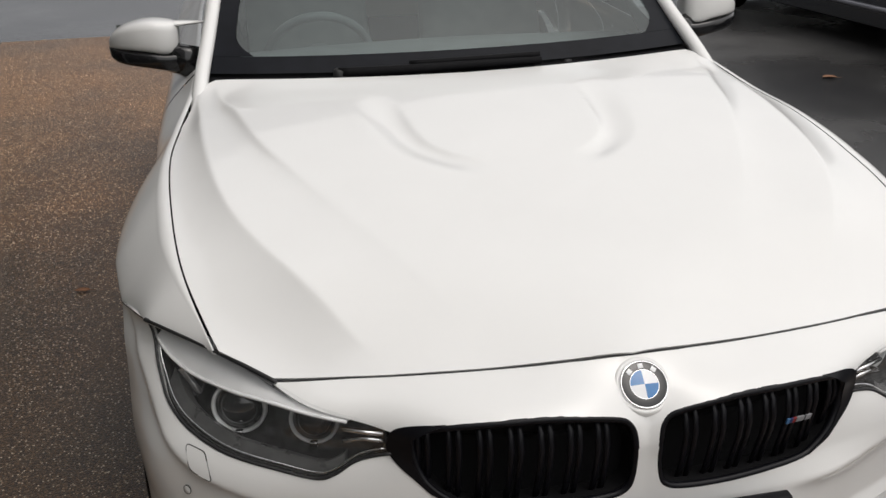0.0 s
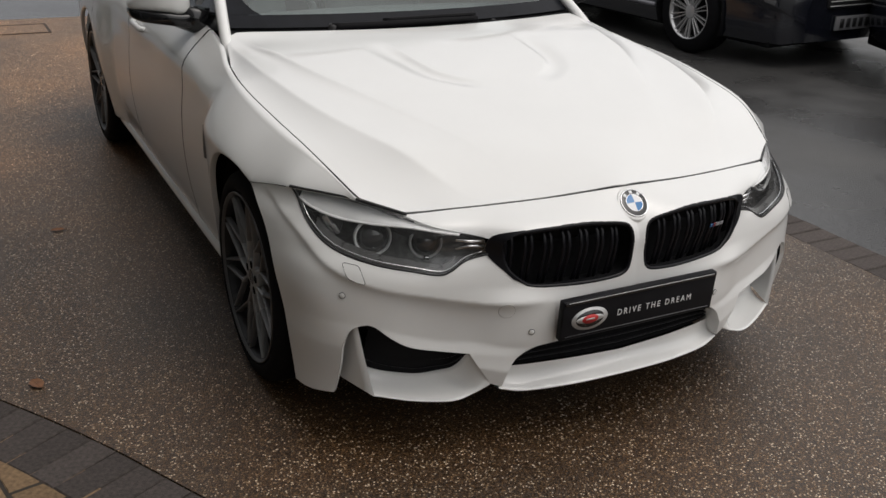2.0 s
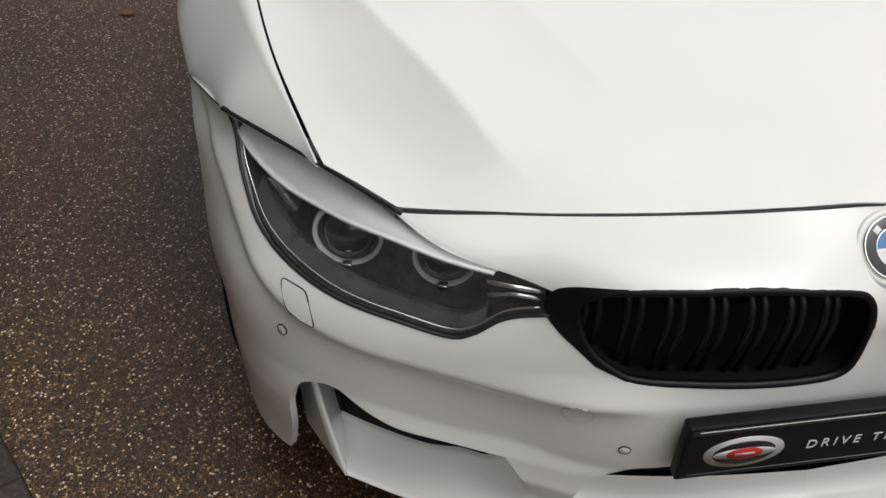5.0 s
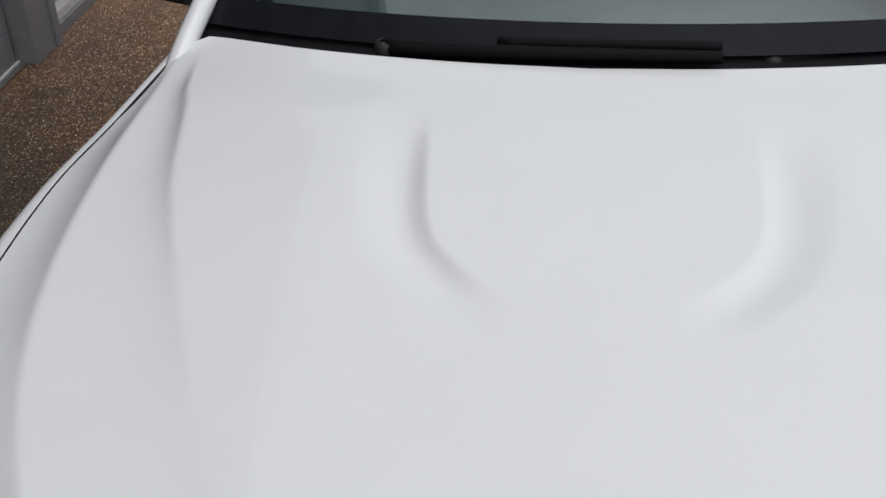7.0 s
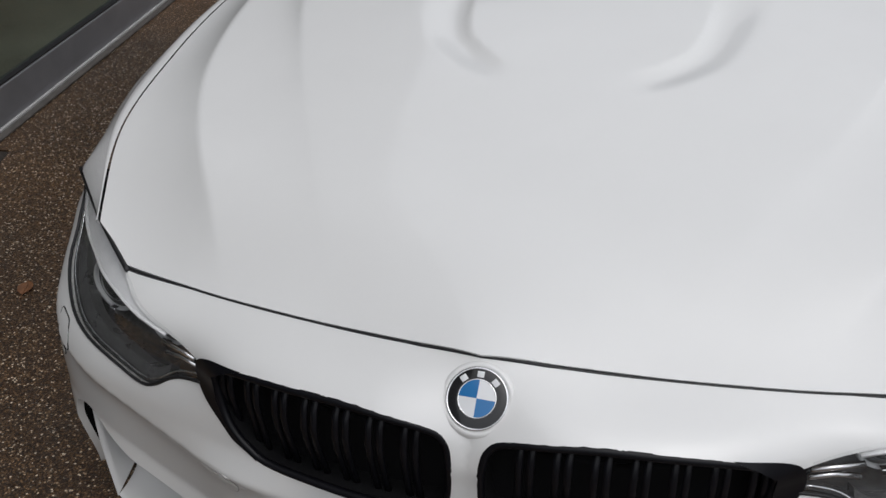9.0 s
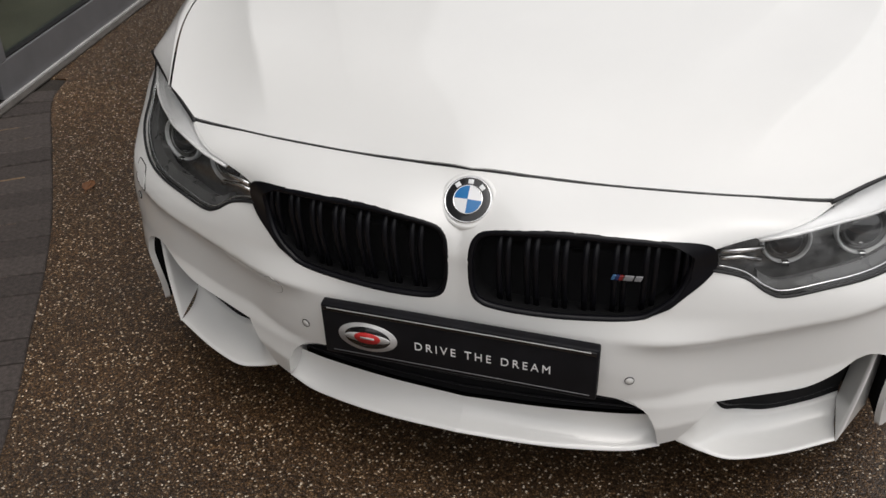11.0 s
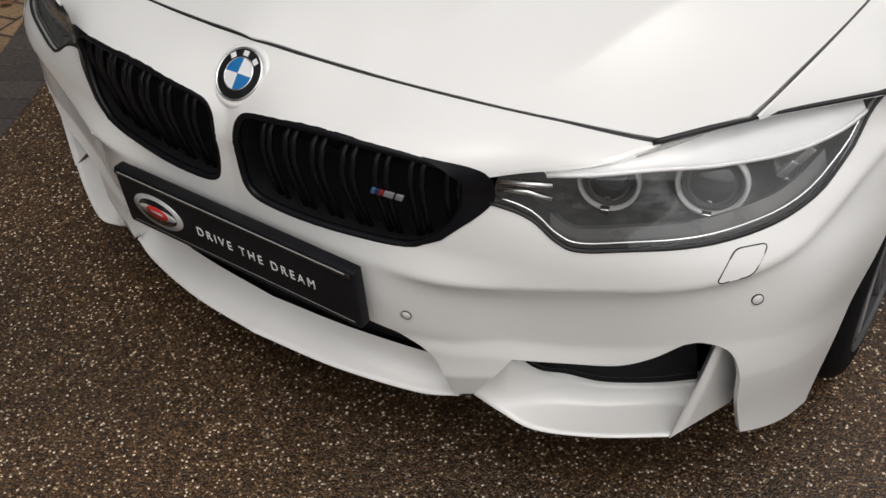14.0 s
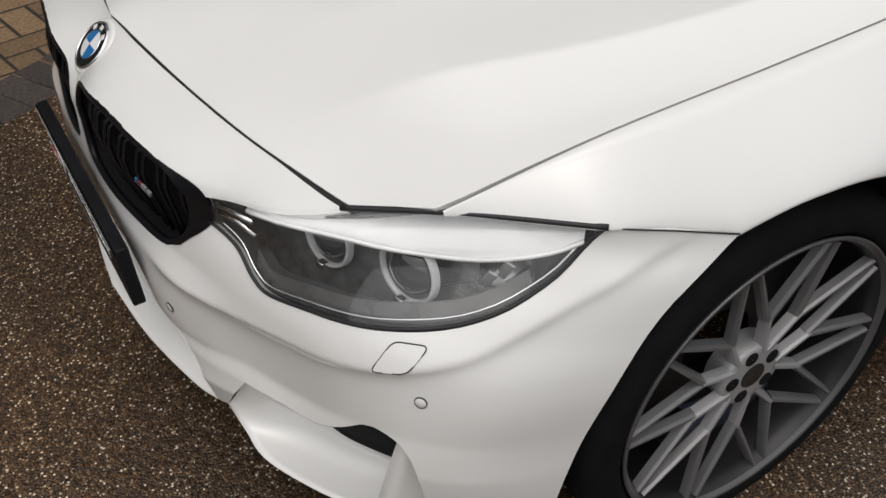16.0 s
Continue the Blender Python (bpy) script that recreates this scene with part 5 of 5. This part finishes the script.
# mirrors
for s in (1, -1):
    def slice_(x, y0, y1, z0, z1, n=28):
        ring = []
        for a in np.linspace(0, 2 * math.pi, n + 1)[:-1]:
            c, d = math.cos(a), math.sin(a)
            ring.append((s * x, 0.5 * (y0 + y1) + 0.5 * (y1 - y0) * math.copysign(abs(c) ** 0.5, c), 0.5 * (z0 + z1) + 0.5 * (z1 - z0) * math.copysign(abs(d) ** 0.5, d)))
        return ring
    cap = spl([(0.795, 1.745, 1.785, 1.003, 1.062), (0.799, 1.722, 1.795, 0.992, 1.073), (0.815, 1.703, 1.800, 0.987, 1.081), (0.845, 1.693, 1.806, 0.986, 1.087), (0.880, 1.694, 1.815, 0.994, 1.088), (0.920, 1.705, 1.825, 0.999, 1.081), (0.960, 1.730, 1.834, 1.002, 1.066), (0.986, 1.757, 1.838, 1.003, 1.048), (0.999, 1.780, 1.836, 1.005, 1.030), (1.003, 1.800, 1.830, 1.009, 1.020)], 30)
    mirror = part("door_mirror", loft([slice_(*r) for r in cap], closed=True, cap=True), PAINT, car, "white and black door mirror")
    base = spl([(0.762, 1.715, 1.775, 0.926, 0.980), (0.790, 1.700, 1.785, 0.930, 0.992), (0.830, 1.693, 1.798, 0.938, 0.992), (0.880, 1.694, 1.812, 0.948, 0.999), (0.930, 1.710, 1.824, 0.955, 1.003), (0.970, 1.736, 1.832, 0.961, 1.006), (0.995, 1.768, 1.834, 0.972, 1.006), (1.004, 1.795, 1.830, 0.986, 1.003)], 24)
    part("mirror_base", loft([slice_(*r) for r in base], closed=True, cap=True), BLACK_GLOSS, mirror, "gloss black lower shell and arm")
    part("mirror_fin", tube([(s * 0.870, 1.750, 1.070), (s * 0.800, 1.748, 1.071), (s * 0.715, 1.745, 1.073)], [0.040, 0.028, 0.010], sides=10, flat=0.30), PAINT, mirror, "pointed white upper arm")
    part("mirror_arm", tube([(s * 0.745, 1.700, 0.955), (s * 0.80, 1.725, 0.970), (s * 0.86, 1.745, 0.985)], [0.034, 0.030, 0.026], sides=8, flat=1.6), BLACK_GLOSS, mirror)
    sail = [[(s * (0.752 - 0.10 * k + d), y, z) for y, z in ((1.545 + 0.16 * k, 0.952 + 0.115 * k), (1.70, 0.955 + 0.125 * k), (1.84, 0.962 + 0.135 * k))] for k, d in ((0, 0), (0.5, 0.004), (1, 0))]
    part("sail_panel", loft(sail), BLACK_GLOSS, mirror, "gloss black corner panel behind the mirror")
    part("mirror_glass", loft([[(s * (0.82 + 0.16 * u), 1.806 + 0.036 * u, 1.000 + 0.06 * v) for v in (0, 1)] for u in (0, 1)]), CHROME, mirror, "mirror glass")

# cabin
dash = [[(x, y, z + 0.01 * math.cos(3 * x)) for x in np.linspace(-0.68, 0.68, 15)] for y, z in ((1.50, 0.915), (1.70, 0.925), (1.95, 0.935), (2.05, 0.90), (2.08, 0.75), (2.05, 0.55))]
part("dashboard", loft(dash), CABIN, car, "dark grey dashboard")
for sx in (-0.36, 0.36):
    rows = []
    for z, w, d, y in ((0.52, 0.24, 0.07, 2.62), (0.75, 0.26, 0.07, 2.72), (0.98, 0.25, 0.065, 2.80), (1.10, 0.20, 0.05, 2.83), (1.14, 0.12, 0.045, 2.84), (1.18, 0.135, 0.05, 2.83), (1.26, 0.13, 0.05, 2.85), (1.31, 0.08, 0.03, 2.86)):
        rows.append([(sx + w * math.copysign(abs(math.cos(a)) ** 0.6, math.cos(a)), y + d * math.sin(a), z) for a in np.linspace(0, 2 * math.pi, 20)[:-1]])
    seat = part("front_seat", loft(rows, closed=True, cap=True), SEATM, car, "grey leather front seat")
    part("seat_cushion", box(sx - 0.25, sx + 0.25, 2.15, 2.66, 0.38, 0.54, 0.05), SEATM, seat)
a_ = np.linspace(0, 2 * math.pi, 37)[:-1]
wheel_m = facing(Vector((-0.36, 2.12, 0.86)), (0, 0.9, 0.45))
steering = part("steering_wheel", tube([wheel_m @ Vector((0.18 * math.cos(a), 0.18 * math.sin(a), 0)) for a in a_], 0.015, closed=True, sides=8), CABIN, car, "dark steering wheel")
part("steering_hub", lathe([(0.06, -0.02), (0.055, 0.02), (0.001, 0.03)], 20, wheel_m), CABIN, steering)


# wheels
def leg(r0, a0, r1, a1, w0, w1, z0, z1, t):
    """A tapered spoke between two points of the wheel face, ridged along its middle."""
    p, q = Vector((r0 * math.cos(a0), r0 * math.sin(a0), z0)), Vector((r1 * math.cos(a1), r1 * math.sin(a1), z1))
    n = Vector((0, 0, 1)).cross(q - p).normalized()
    rows = []
    for k in range(5):
        u = k / 4
        c, w = p.lerp(q, u), w0 + (w1 - w0) * u
        rows.append([c - n * w * 1.25 - Vector((0, 0, t)), c - n * w * 0.85 - Vector((0, 0, 0.005)), c - n * w * 0.45, c + n * w * 0.45, c + n * w * 0.85 - Vector((0, 0, 0.005)), c + n * w * 1.25 - Vector((0, 0, t))])
    return rows


def make_wheel():
    w = thing("wheel", "", "")
    tyre = [(0.262, -0.128), (0.275, -0.132), (0.305, -0.134), (0.325, -0.122), (0.331, -0.108), (0.3335, -0.07), (0.334, 0.0), (0.3335, 0.06), (0.331, 0.084), (0.325, 0.099), (0.312, 0.110), (0.298, 0.1145), (0.282, 0.1155), (0.2735, 0.1135), (0.2715, 0.110), (0.266, 0.104)]
    part("tyre", lathe(tyre, 96), RUBBER, w, "black low-profile tyre")
    groove = bmesh.new()
    for d in (-0.06, -0.02, 0.02, 0.06):
        join(groove, lathe([(0.3338, d - 0.004), (0.3345, d), (0.3338, d + 0.004)], 64))
    part("tread_groove", groove, VOID, w)
    part("rim", lathe([(0.264, 0.106), (0.2685, 0.112), (0.2678, 0.1155), (0.264, 0.1165), (0.2620, 0.113), (0.257, 0.108)], 96), ALLOY_LIP, w, "grey alloy rim")
    part("rim_barrel", lathe([(0.257, 0.108), (0.252, 0.098), (0.2495, 0.085), (0.246, 0.06), (0.240, 0.0), (0.244, -0.10), (0.262, -0.122)], 96), ALLOY_SHADED, w, "inner barrel of the rim, its shade painted dark")
    for k in range(10):
        spokes = bmesh.new()
        a = math.radians(36 * k + 9)
        for d in (-1, 1):
            loft(leg(0.116, a + d * math.radians(17.2), 0.254, a + d * math.radians(2.6), 0.0062, 0.0042, 0.097, 0.108, 0.017), spokes)
        part("spoke", spokes, ALLOY, w, "", smooth=False)
    for k in range(5):
        node = bmesh.new()
        a = math.radians(72 * k + 9)
        for d in (-1, 1):
            loft(leg(0.048, a + d * math.radians(7), 0.121, a + d * math.radians(18), 0.0066, 0.0056, 0.096, 0.098, 0.018), node)
        part("hub_arm", node, HUBM, w, smooth=False)
    part("hub", lathe([(0.060, 0.050), (0.062, 0.088), (0.058, 0.094), (0.045, 0.0950), (0.024, 0.0955)], 40), HUBM, w)
    part("centre_cap", lathe([(0.0245, 0.092), (0.0235, 0.0965), (0.020, 0.0960), (0.001, 0.0955)], 28), BLACK_GLOSS, w, "dark round centre cap")
    for k in range(5):
        a = math.radians(72 * k + 45)
        # dark disc proud of the hub, painting the shade of a bolt hole
        part("bolt_pocket_shade", lathe([(0.0130, 0.0940), (0.0125, 0.0962), (0.0115, 0.0965), (0.001, 0.0965)], 20, pose(0.0425 * math.cos(a), 0.0425 * math.sin(a), 0)), VOID, w)
    part("brake_disc", lathe([(0.07, 0.012), (0.19, 0.012), (0.19, -0.012), (0.07, -0.012)], 48), DISC, w, "iron brake disc")
    # black disc added so the gaps between the spokes stay dark
    part("gap_shade_disc", lathe([(0.245, -0.02), (0.05, -0.02)], 48), VOID, w)
    cal = [[((0.13 + 0.065 * v) * math.cos(a), (0.13 + 0.065 * v) * math.sin(a), z) for v, z in ((0, 0.0), (0, 0.035), (1, 0.04), (1.12, 0.02), (1.12, -0.02))] for a in np.linspace(math.radians(-35), math.radians(35), 8)]
    part("brake_caliper", loft(cal), mat("blue_grey_caliper", (0.05, 0.06, 0.09), 0.4), w, "dark brake caliper")
    return w


for k, (sx, wy, spin) in enumerate(((1, WHEEL_Y, 8), (-1, WHEEL_Y, 20), (1, REAR_Y, 30), (-1, REAR_Y, 12))):
    m = Matrix.Translation((sx * 0.782, wy, 0.333)) @ pose(0, 0, 0, 0, 90 * sx, 0) @ pose(0, 0, 0, 0, 0, spin)
    if k == 0:
        wheel_a = make_wheel()
        wheel_a.parent = car
        wheel_a.matrix_basis = m
    else:
        copy_thing(wheel_a, m)
for o in car.children:
    if o.name.startswith("wheel"):
        tagged(o, "grey multi-spoke alloy wheel with low-profile tyre")


# ================= dark cars beyond =================
def parked_car(name, label, group):
    """A dark saloon whose nose points to -y; its origin lies on the ground under the middle of the nose."""
    c = thing(name, label, "car", group)
    stations = []
    for y, w, zt, zb in ((0.0, 0.60, 0.60, 0.22), (0.06, 0.76, 0.70, 0.20), (0.25, 0.87, 0.78, 0.20), (0.55, 0.92, 0.84, 0.20), (1.0, 0.94, 0.90, 0.20), (1.5, 0.94, 0.97, 0.20), (2.2, 0.94, 1.00, 0.20), (3.2, 0.94, 1.02, 0.20), (4.0, 0.93, 1.04, 0.22), (4.6, 0.88, 1.03, 0.25), (4.85, 0.74, 0.95, 0.30)):
        stations.append([(x * w, y, z) for x, z in ((0, zt + 0.03), (0.55, zt + 0.025), (0.84, zt - 0.01), (0.96, zt - 0.10), (1.0, zt - 0.25), (0.985, 0.5 * (zt + zb)), (0.99, zb + 0.12), (0.95, zb))])
    rows = [spl(r, 24) for r in stations]
    dense = [[tuple(hermite(np.array([s_[0][1] for s_ in stations]), np.array([r[k] for r in rows]), y)) for k in range(24)] for y in np.linspace(0, 4.85, 60)]
    bm = loft(dense, sides=(1, -1))
    cut = [f for f in bm.faces if any((f.calc_center_median().y - wy) ** 2 + (f.calc_center_median().z - 0.34) ** 2 < 0.375 ** 2 for wy in (0.92, 3.82)) and abs(f.calc_center_median().x) > 0.7]
    bmesh.ops.delete(bm, geom=cut, context='FACES')
    body = part("body", bm, DARKPAINT, c, "glossy near-black bodywork")
    part("nose_panel", loft([[(x, -0.004 + 0.10 * x * x, z) for x in np.linspace(-0.66, 0.66, 15)] for z in np.linspace(0.21, 0.62, 6)]), DARKPAINT, c)
    part("cabin", loft([[(x * w, y, z) for x in np.linspace(-1, 1, 9)] for y, w, z in ((1.35, 0.72, 0.98), (1.75, 0.68, 1.24), (2.1, 0.62, 1.42), (2.9, 0.62, 1.46), (3.6, 0.62, 1.38), (4.3, 0.70, 1.05))]), BLACK_GLOSS, c, "dark glasshouse")
    for s in (1, -1):
        part("cabin_side", loft([[(s * (0.72 - 0.10 * u), y, 0.98 + u * (np.interp(y, (1.35, 2.1, 2.9, 3.6, 4.3), (0.98, 1.42, 1.46, 1.38, 1.05)) - 0.98)) for u in (0, 0.5, 1)] for y in np.linspace(1.35, 4.3, 12)]), BLACK_GLOSS, c)
        part("sill_trim", tube([(s * 0.945, y, 0.34) for y in np.linspace(1.32, 3.42, 8)], 0.022, sides=6), mat("dull_sill_trim", (0.20, 0.20, 0.22), 0.35, metal=0.6), c, "dull silver sill strip")
        part("fog_bezel", box(s * 0.50 - 0.16, s * 0.50 + 0.16, 0.03, 0.10, 0.30, 0.36, 0.02), mat("grey_bezel", (0.16, 0.16, 0.17), 0.4), c)
        part("headlight", box(s * 0.60 - 0.17, s * 0.60 + 0.17, 0.03, 0.20, 0.60, 0.70, 0.03), LAMP_DARK, c)
        part("arch", loft([[(s * x, wy + 0.376 * math.cos(a), 0.34 + 0.376 * math.sin(a)) for a in np.linspace(-0.4, math.pi + 0.4, 24)] for x in (0.94, 0.60) for wy in (0.92,)]), VOID, c)
        part("arch", loft([[(s * x, 3.82 + 0.376 * math.cos(a), 0.34 + 0.376 * math.sin(a)) for a in np.linspace(-0.4, math.pi + 0.4, 24)] for x in (0.94, 0.60)]), VOID, c)
    grille = part("grille", box(-0.36, 0.36, -0.012, 0.05, 0.46, 0.66, 0.02), BLACK_MATT, c, "dark grille with bright bars")
    for k in range(5):
        part("grille_bar", box(-0.35, 0.35, -0.018, -0.010, 0.48 + 0.037 * k, 0.487 + 0.037 * k, 0.002), SILVER, grille)
    pl = part("plate_panel", box(-0.26, 0.26, -0.022, -0.006, 0.29, 0.40, 0.004), DARKPLATE, c, "pale number plate with plain bars")
    for k in range(6):
        part("plate_bar", box(-0.21 + 0.075 * k, -0.165 + 0.075 * k, -0.025, -0.022, 0.31, 0.38), BLACK_MATT, pl)
    part("floor_pan", box(-0.80, 0.80, 0.15, 4.7, 0.16, 0.30, 0.02), VOID, c)
    for s in (1, -1):
        for wy in (0.92, 3.82):
            w = thing("wheel", "silver twin-spoke alloy wheel", "")
            w.parent = c
            part("tyre", lathe([(0.222, -0.11), (0.30, -0.115), (0.33, -0.09), (0.335, 0.0), (0.33, 0.09), (0.30, 0.115), (0.222, 0.11)], 48), RUBBER, w)
            part("rim", lathe([(0.225, 0.108), (0.222, 0.112), (0.214, 0.110), (0.208, 0.05), (0.208, -0.1)], 48), SATIN, w, "silver rim")
            sp = bmesh.new()
            for k in range(10):
                a = 2 * math.pi * k / 10
                for d in (-0.10, 0.10):
                    loft(leg(0.045, a + d * 1.6, 0.217, a + d, 0.0065, 0.0055, 0.085, 0.105, 0.02), sp)
            join(sp, lathe([(0.055, 0.06), (0.05, 0.09), (0.001, 0.095)], 24))
            part("spokes", sp, SATIN, w, "bright twin spokes", smooth=False)
            # added black disc, standing in for shade behind the spokes
            part("gap_shade_disc", lathe([(0.21, 0.0), (0.01, 0.0)], 32), VOID, w)
            w.matrix_basis = Matrix.Translation((s * 0.83, wy, 0.335)) @ pose(0, 0, 0, 0, 90 * s, 0)
    return c


dark_a = parked_car("parked_saloon", "near-black parked saloon with bright twin-spoke wheels", "parked cars")
dark_a.matrix_basis = pose(4.98, 3.70, -0.012, 0, 0, 4)
dark_b = copy_thing(dark_a, pose(4.27, -1.02, -0.012, 0, 0, -20))
dark_b["label"] = "near-black car parked beside the saloon"


# ================= leaves =================
def leaf(name, at, size, turn, material, label, curl=0.2):
    half = spl([(0, -0.5), (0.20, -0.30), (0.30, 0.0), (0.22, 0.28), (0.0, 0.5)], 12)
    bm = bmesh.new()
    rows = []
    for k, (w, y) in enumerate(half):
        row = []
        for u in (-1, -0.5, 0, 0.5, 1):
            z = 0.05 + curl * (abs(u) ** 1.5) * w + 0.10 * (y * y) + 0.012 * math.sin(9 * y + 5 * u)
            row.append((u * w * size * (1 + 0.06 * math.sin(23 * y)), y * size, z * size))
        rows.append(row)
    loft(rows, bm)
    bmesh.ops.transform(bm, matrix=pose(at[0], at[1], at[2], 0, 0, turn), verts=bm.verts)
    lf = part(name, bm, material, None, label)
    stalk = tube([Matrix(pose(at[0], at[1], at[2], 0, 0, turn)) @ Vector((0, y * size, 0.06 * size)) for y in (-0.8, -0.62, -0.45, 0.4)], 0.0012, sides=4)
    part("stalk", stalk, material, lf)
    return tagged(lf, "", "leaf", "fallen leaves")


leaf("leaf", (-0.603, -0.262, 0.002), 0.080, -50, LEAF_Y, "yellow autumn leaf lying on the gravel", 0.35)
leaf("leaf", (3.25, 4.63, -0.010), 0.10, 70, LEAF_B, "brown leaf lying on the wet tarmac", 0.4)
leaf("leaf", (-1.52, 0.99, 0.002), 0.07, 20, LEAF_B, "small dark leaf on the gravel", 0.2)
leaf("leaf", (-1.95, 0.88, 0.002), 0.05, 140, LEAF_B, "small brown leaf on the tan blocks", 0.3)
leaf("leaf", (-1.30, 2.30, 0.002), 0.06, 80, LEAF_B, "small dark leaf on the gravel", 0.2)

# recessed cover in the drive, filled with the same gravel
drain = thing("drain_cover", "rectangular recessed drain cover filled with gravel in the drive", "drain cover", at=(-1.14, 7.21, 0.0))
DX, DY = -1.14, 7.21
for x0, x1, y0, y1 in ((-0.36, 0.36, 0.205, 0.225), (-0.36, 0.36, -0.225, -0.205), (-0.36, -0.34, -0.203, 0.203), (0.34, 0.36, -0.203, 0.203)):
    part("frame_bar", box(DX + x0, DX + x1, DY + y0, DY + y1, 0.0, 0.005, 0.001), mat("rusty_frame", (0.07, 0.05, 0.04), 0.7, var=0.3, vscale=30), drain, smooth=False)
part("cover_tray", box(DX - 0.325, DX + 0.325, DY - 0.19, DY + 0.19, -0.02, 0.004, 0.001), GRAVEL, drain, "gravel-filled tray", smooth=False)

# ================= paving blocks =================
def block_mesh(name, L, W, material, drop=0.06):
    b = box(-L / 2, L / 2, -W / 2, W / 2, -drop, 0.0)
    bmesh.ops.bevel(b, geom=[e for e in b.edges if all(v.co.z > -0.001 for v in e.verts)], offset=0.004, segments=1, affect='EDGES')
    return mesh_of(b, name, material, smooth=False)


rng = random.Random(7)
dark_block = block_mesh("block", 0.205, 0.096, PAVER_DARK)
step = np.linalg.norm(np.diff(BAND, axis=0), axis=1)
run = np.concatenate([[0], np.cumsum(step)])
for k in range(int(run[-1] / 0.1025)):
    d = 0.05 + 0.1025 * k
    x, y = np.interp(d, run, BAND[:, 0]), np.interp(d, run, BAND[:, 1])
    x2, y2 = np.interp(d + 0.03, run, BAND[:, 0]), np.interp(d + 0.03, run, BAND[:, 1])
    t = np.array((x2 - x, y2 - y))
    t /= np.linalg.norm(t) + 1e-9
    n = np.array((t[1], -t[0]))
    if n[0] > 0:
        n = -n
    c = np.array((x, y)) + n * 0.106
    if c[0] < wall_x(c[1]) + 0.05:
        continue
    ob = new("block", dark_block)
    ob.parent = pavement
    ob.matrix_basis = pose(c[0], c[1], 0.0005 + rng.uniform(-0.002, 0.001), rng.uniform(-0.4, 0.4), rng.uniform(-0.4, 0.4), math.degrees(math.atan2(n[1], n[0])) + rng.uniform(-0.6, 0.6))
tan_block = block_mesh("block", 0.196, 0.096, PAVER_TAN)
inner = BAND + 0.0
inner_n = []
for k in range(len(BAND)):
    t = BAND[min(k + 1, len(BAND) - 1)] - BAND[max(k - 1, 0)]
    n = np.array((t[1], -t[0])) / np.linalg.norm(t)
    inner_n.append(BAND[k] + (n if n[0] < 0 else -n) * 0.215)
inner_n = np.array(inner_n)
field = [tuple(p) for p in inner_n if p[0] > wall_x(p[1]) + 0.03] + [(wall_x(-2.6), -2.6)]
field = [p for p in field if p[1] > -2.6] + [(wall_x(-2.6) + 0.05, -2.6), (wall_x(1.2) + 0.05, 1.25)]
u = 0.1035
ca, sa = math.cos(radians(12)), math.sin(radians(12))
cells = [(i, j) for i in range(-30, 31) for j in range(-34, 35) if (i - j) % 4 in (0, 3)]
cells.sort(key=lambda c: (c[0] - 4) ** 2 + (c[1] - 2) ** 2)
placed = 0
for i, j in cells:
    # herringbone: one block lies along, the next stands across
    flat_one = (i - j) % 4 == 0
    bx_, by_ = (i + 1, j + 0.5) if flat_one else (i + 0.5, j + 1)
    px, py = -1.7 + u * (ca * bx_ - sa * by_), -0.3 + u * (sa * bx_ + ca * by_)
    turn = 12 + (0 if flat_one else 90)
    dx, dy = 0.085 * math.cos(radians(turn)), 0.085 * math.sin(radians(turn))
    if placed < 300 and any(inside(field, px + q * dx, py + q * dy) for q in (-1, 0, 1)):
        ob = new("block", tan_block)
        ob.parent = pavement
        ob.matrix_basis = pose(px, py, rng.uniform(-0.0045, -0.003), rng.uniform(-0.3, 0.3), rng.uniform(-0.3, 0.3), turn + rng.uniform(-0.5, 0.5))
        placed += 1
for k in range(110):
    y = -3.0 + 0.107 * k
    if y > 7.6:
        break
    ob = new("block", dark_block)
    ob.parent = kerb
    ob.matrix_basis = pose(KERB_X + 0.108, y, rng.uniform(-0.003, 0.0), rng.uniform(-0.4, 0.4), rng.uniform(-0.4, 0.4), rng.uniform(-0.6, 0.6))
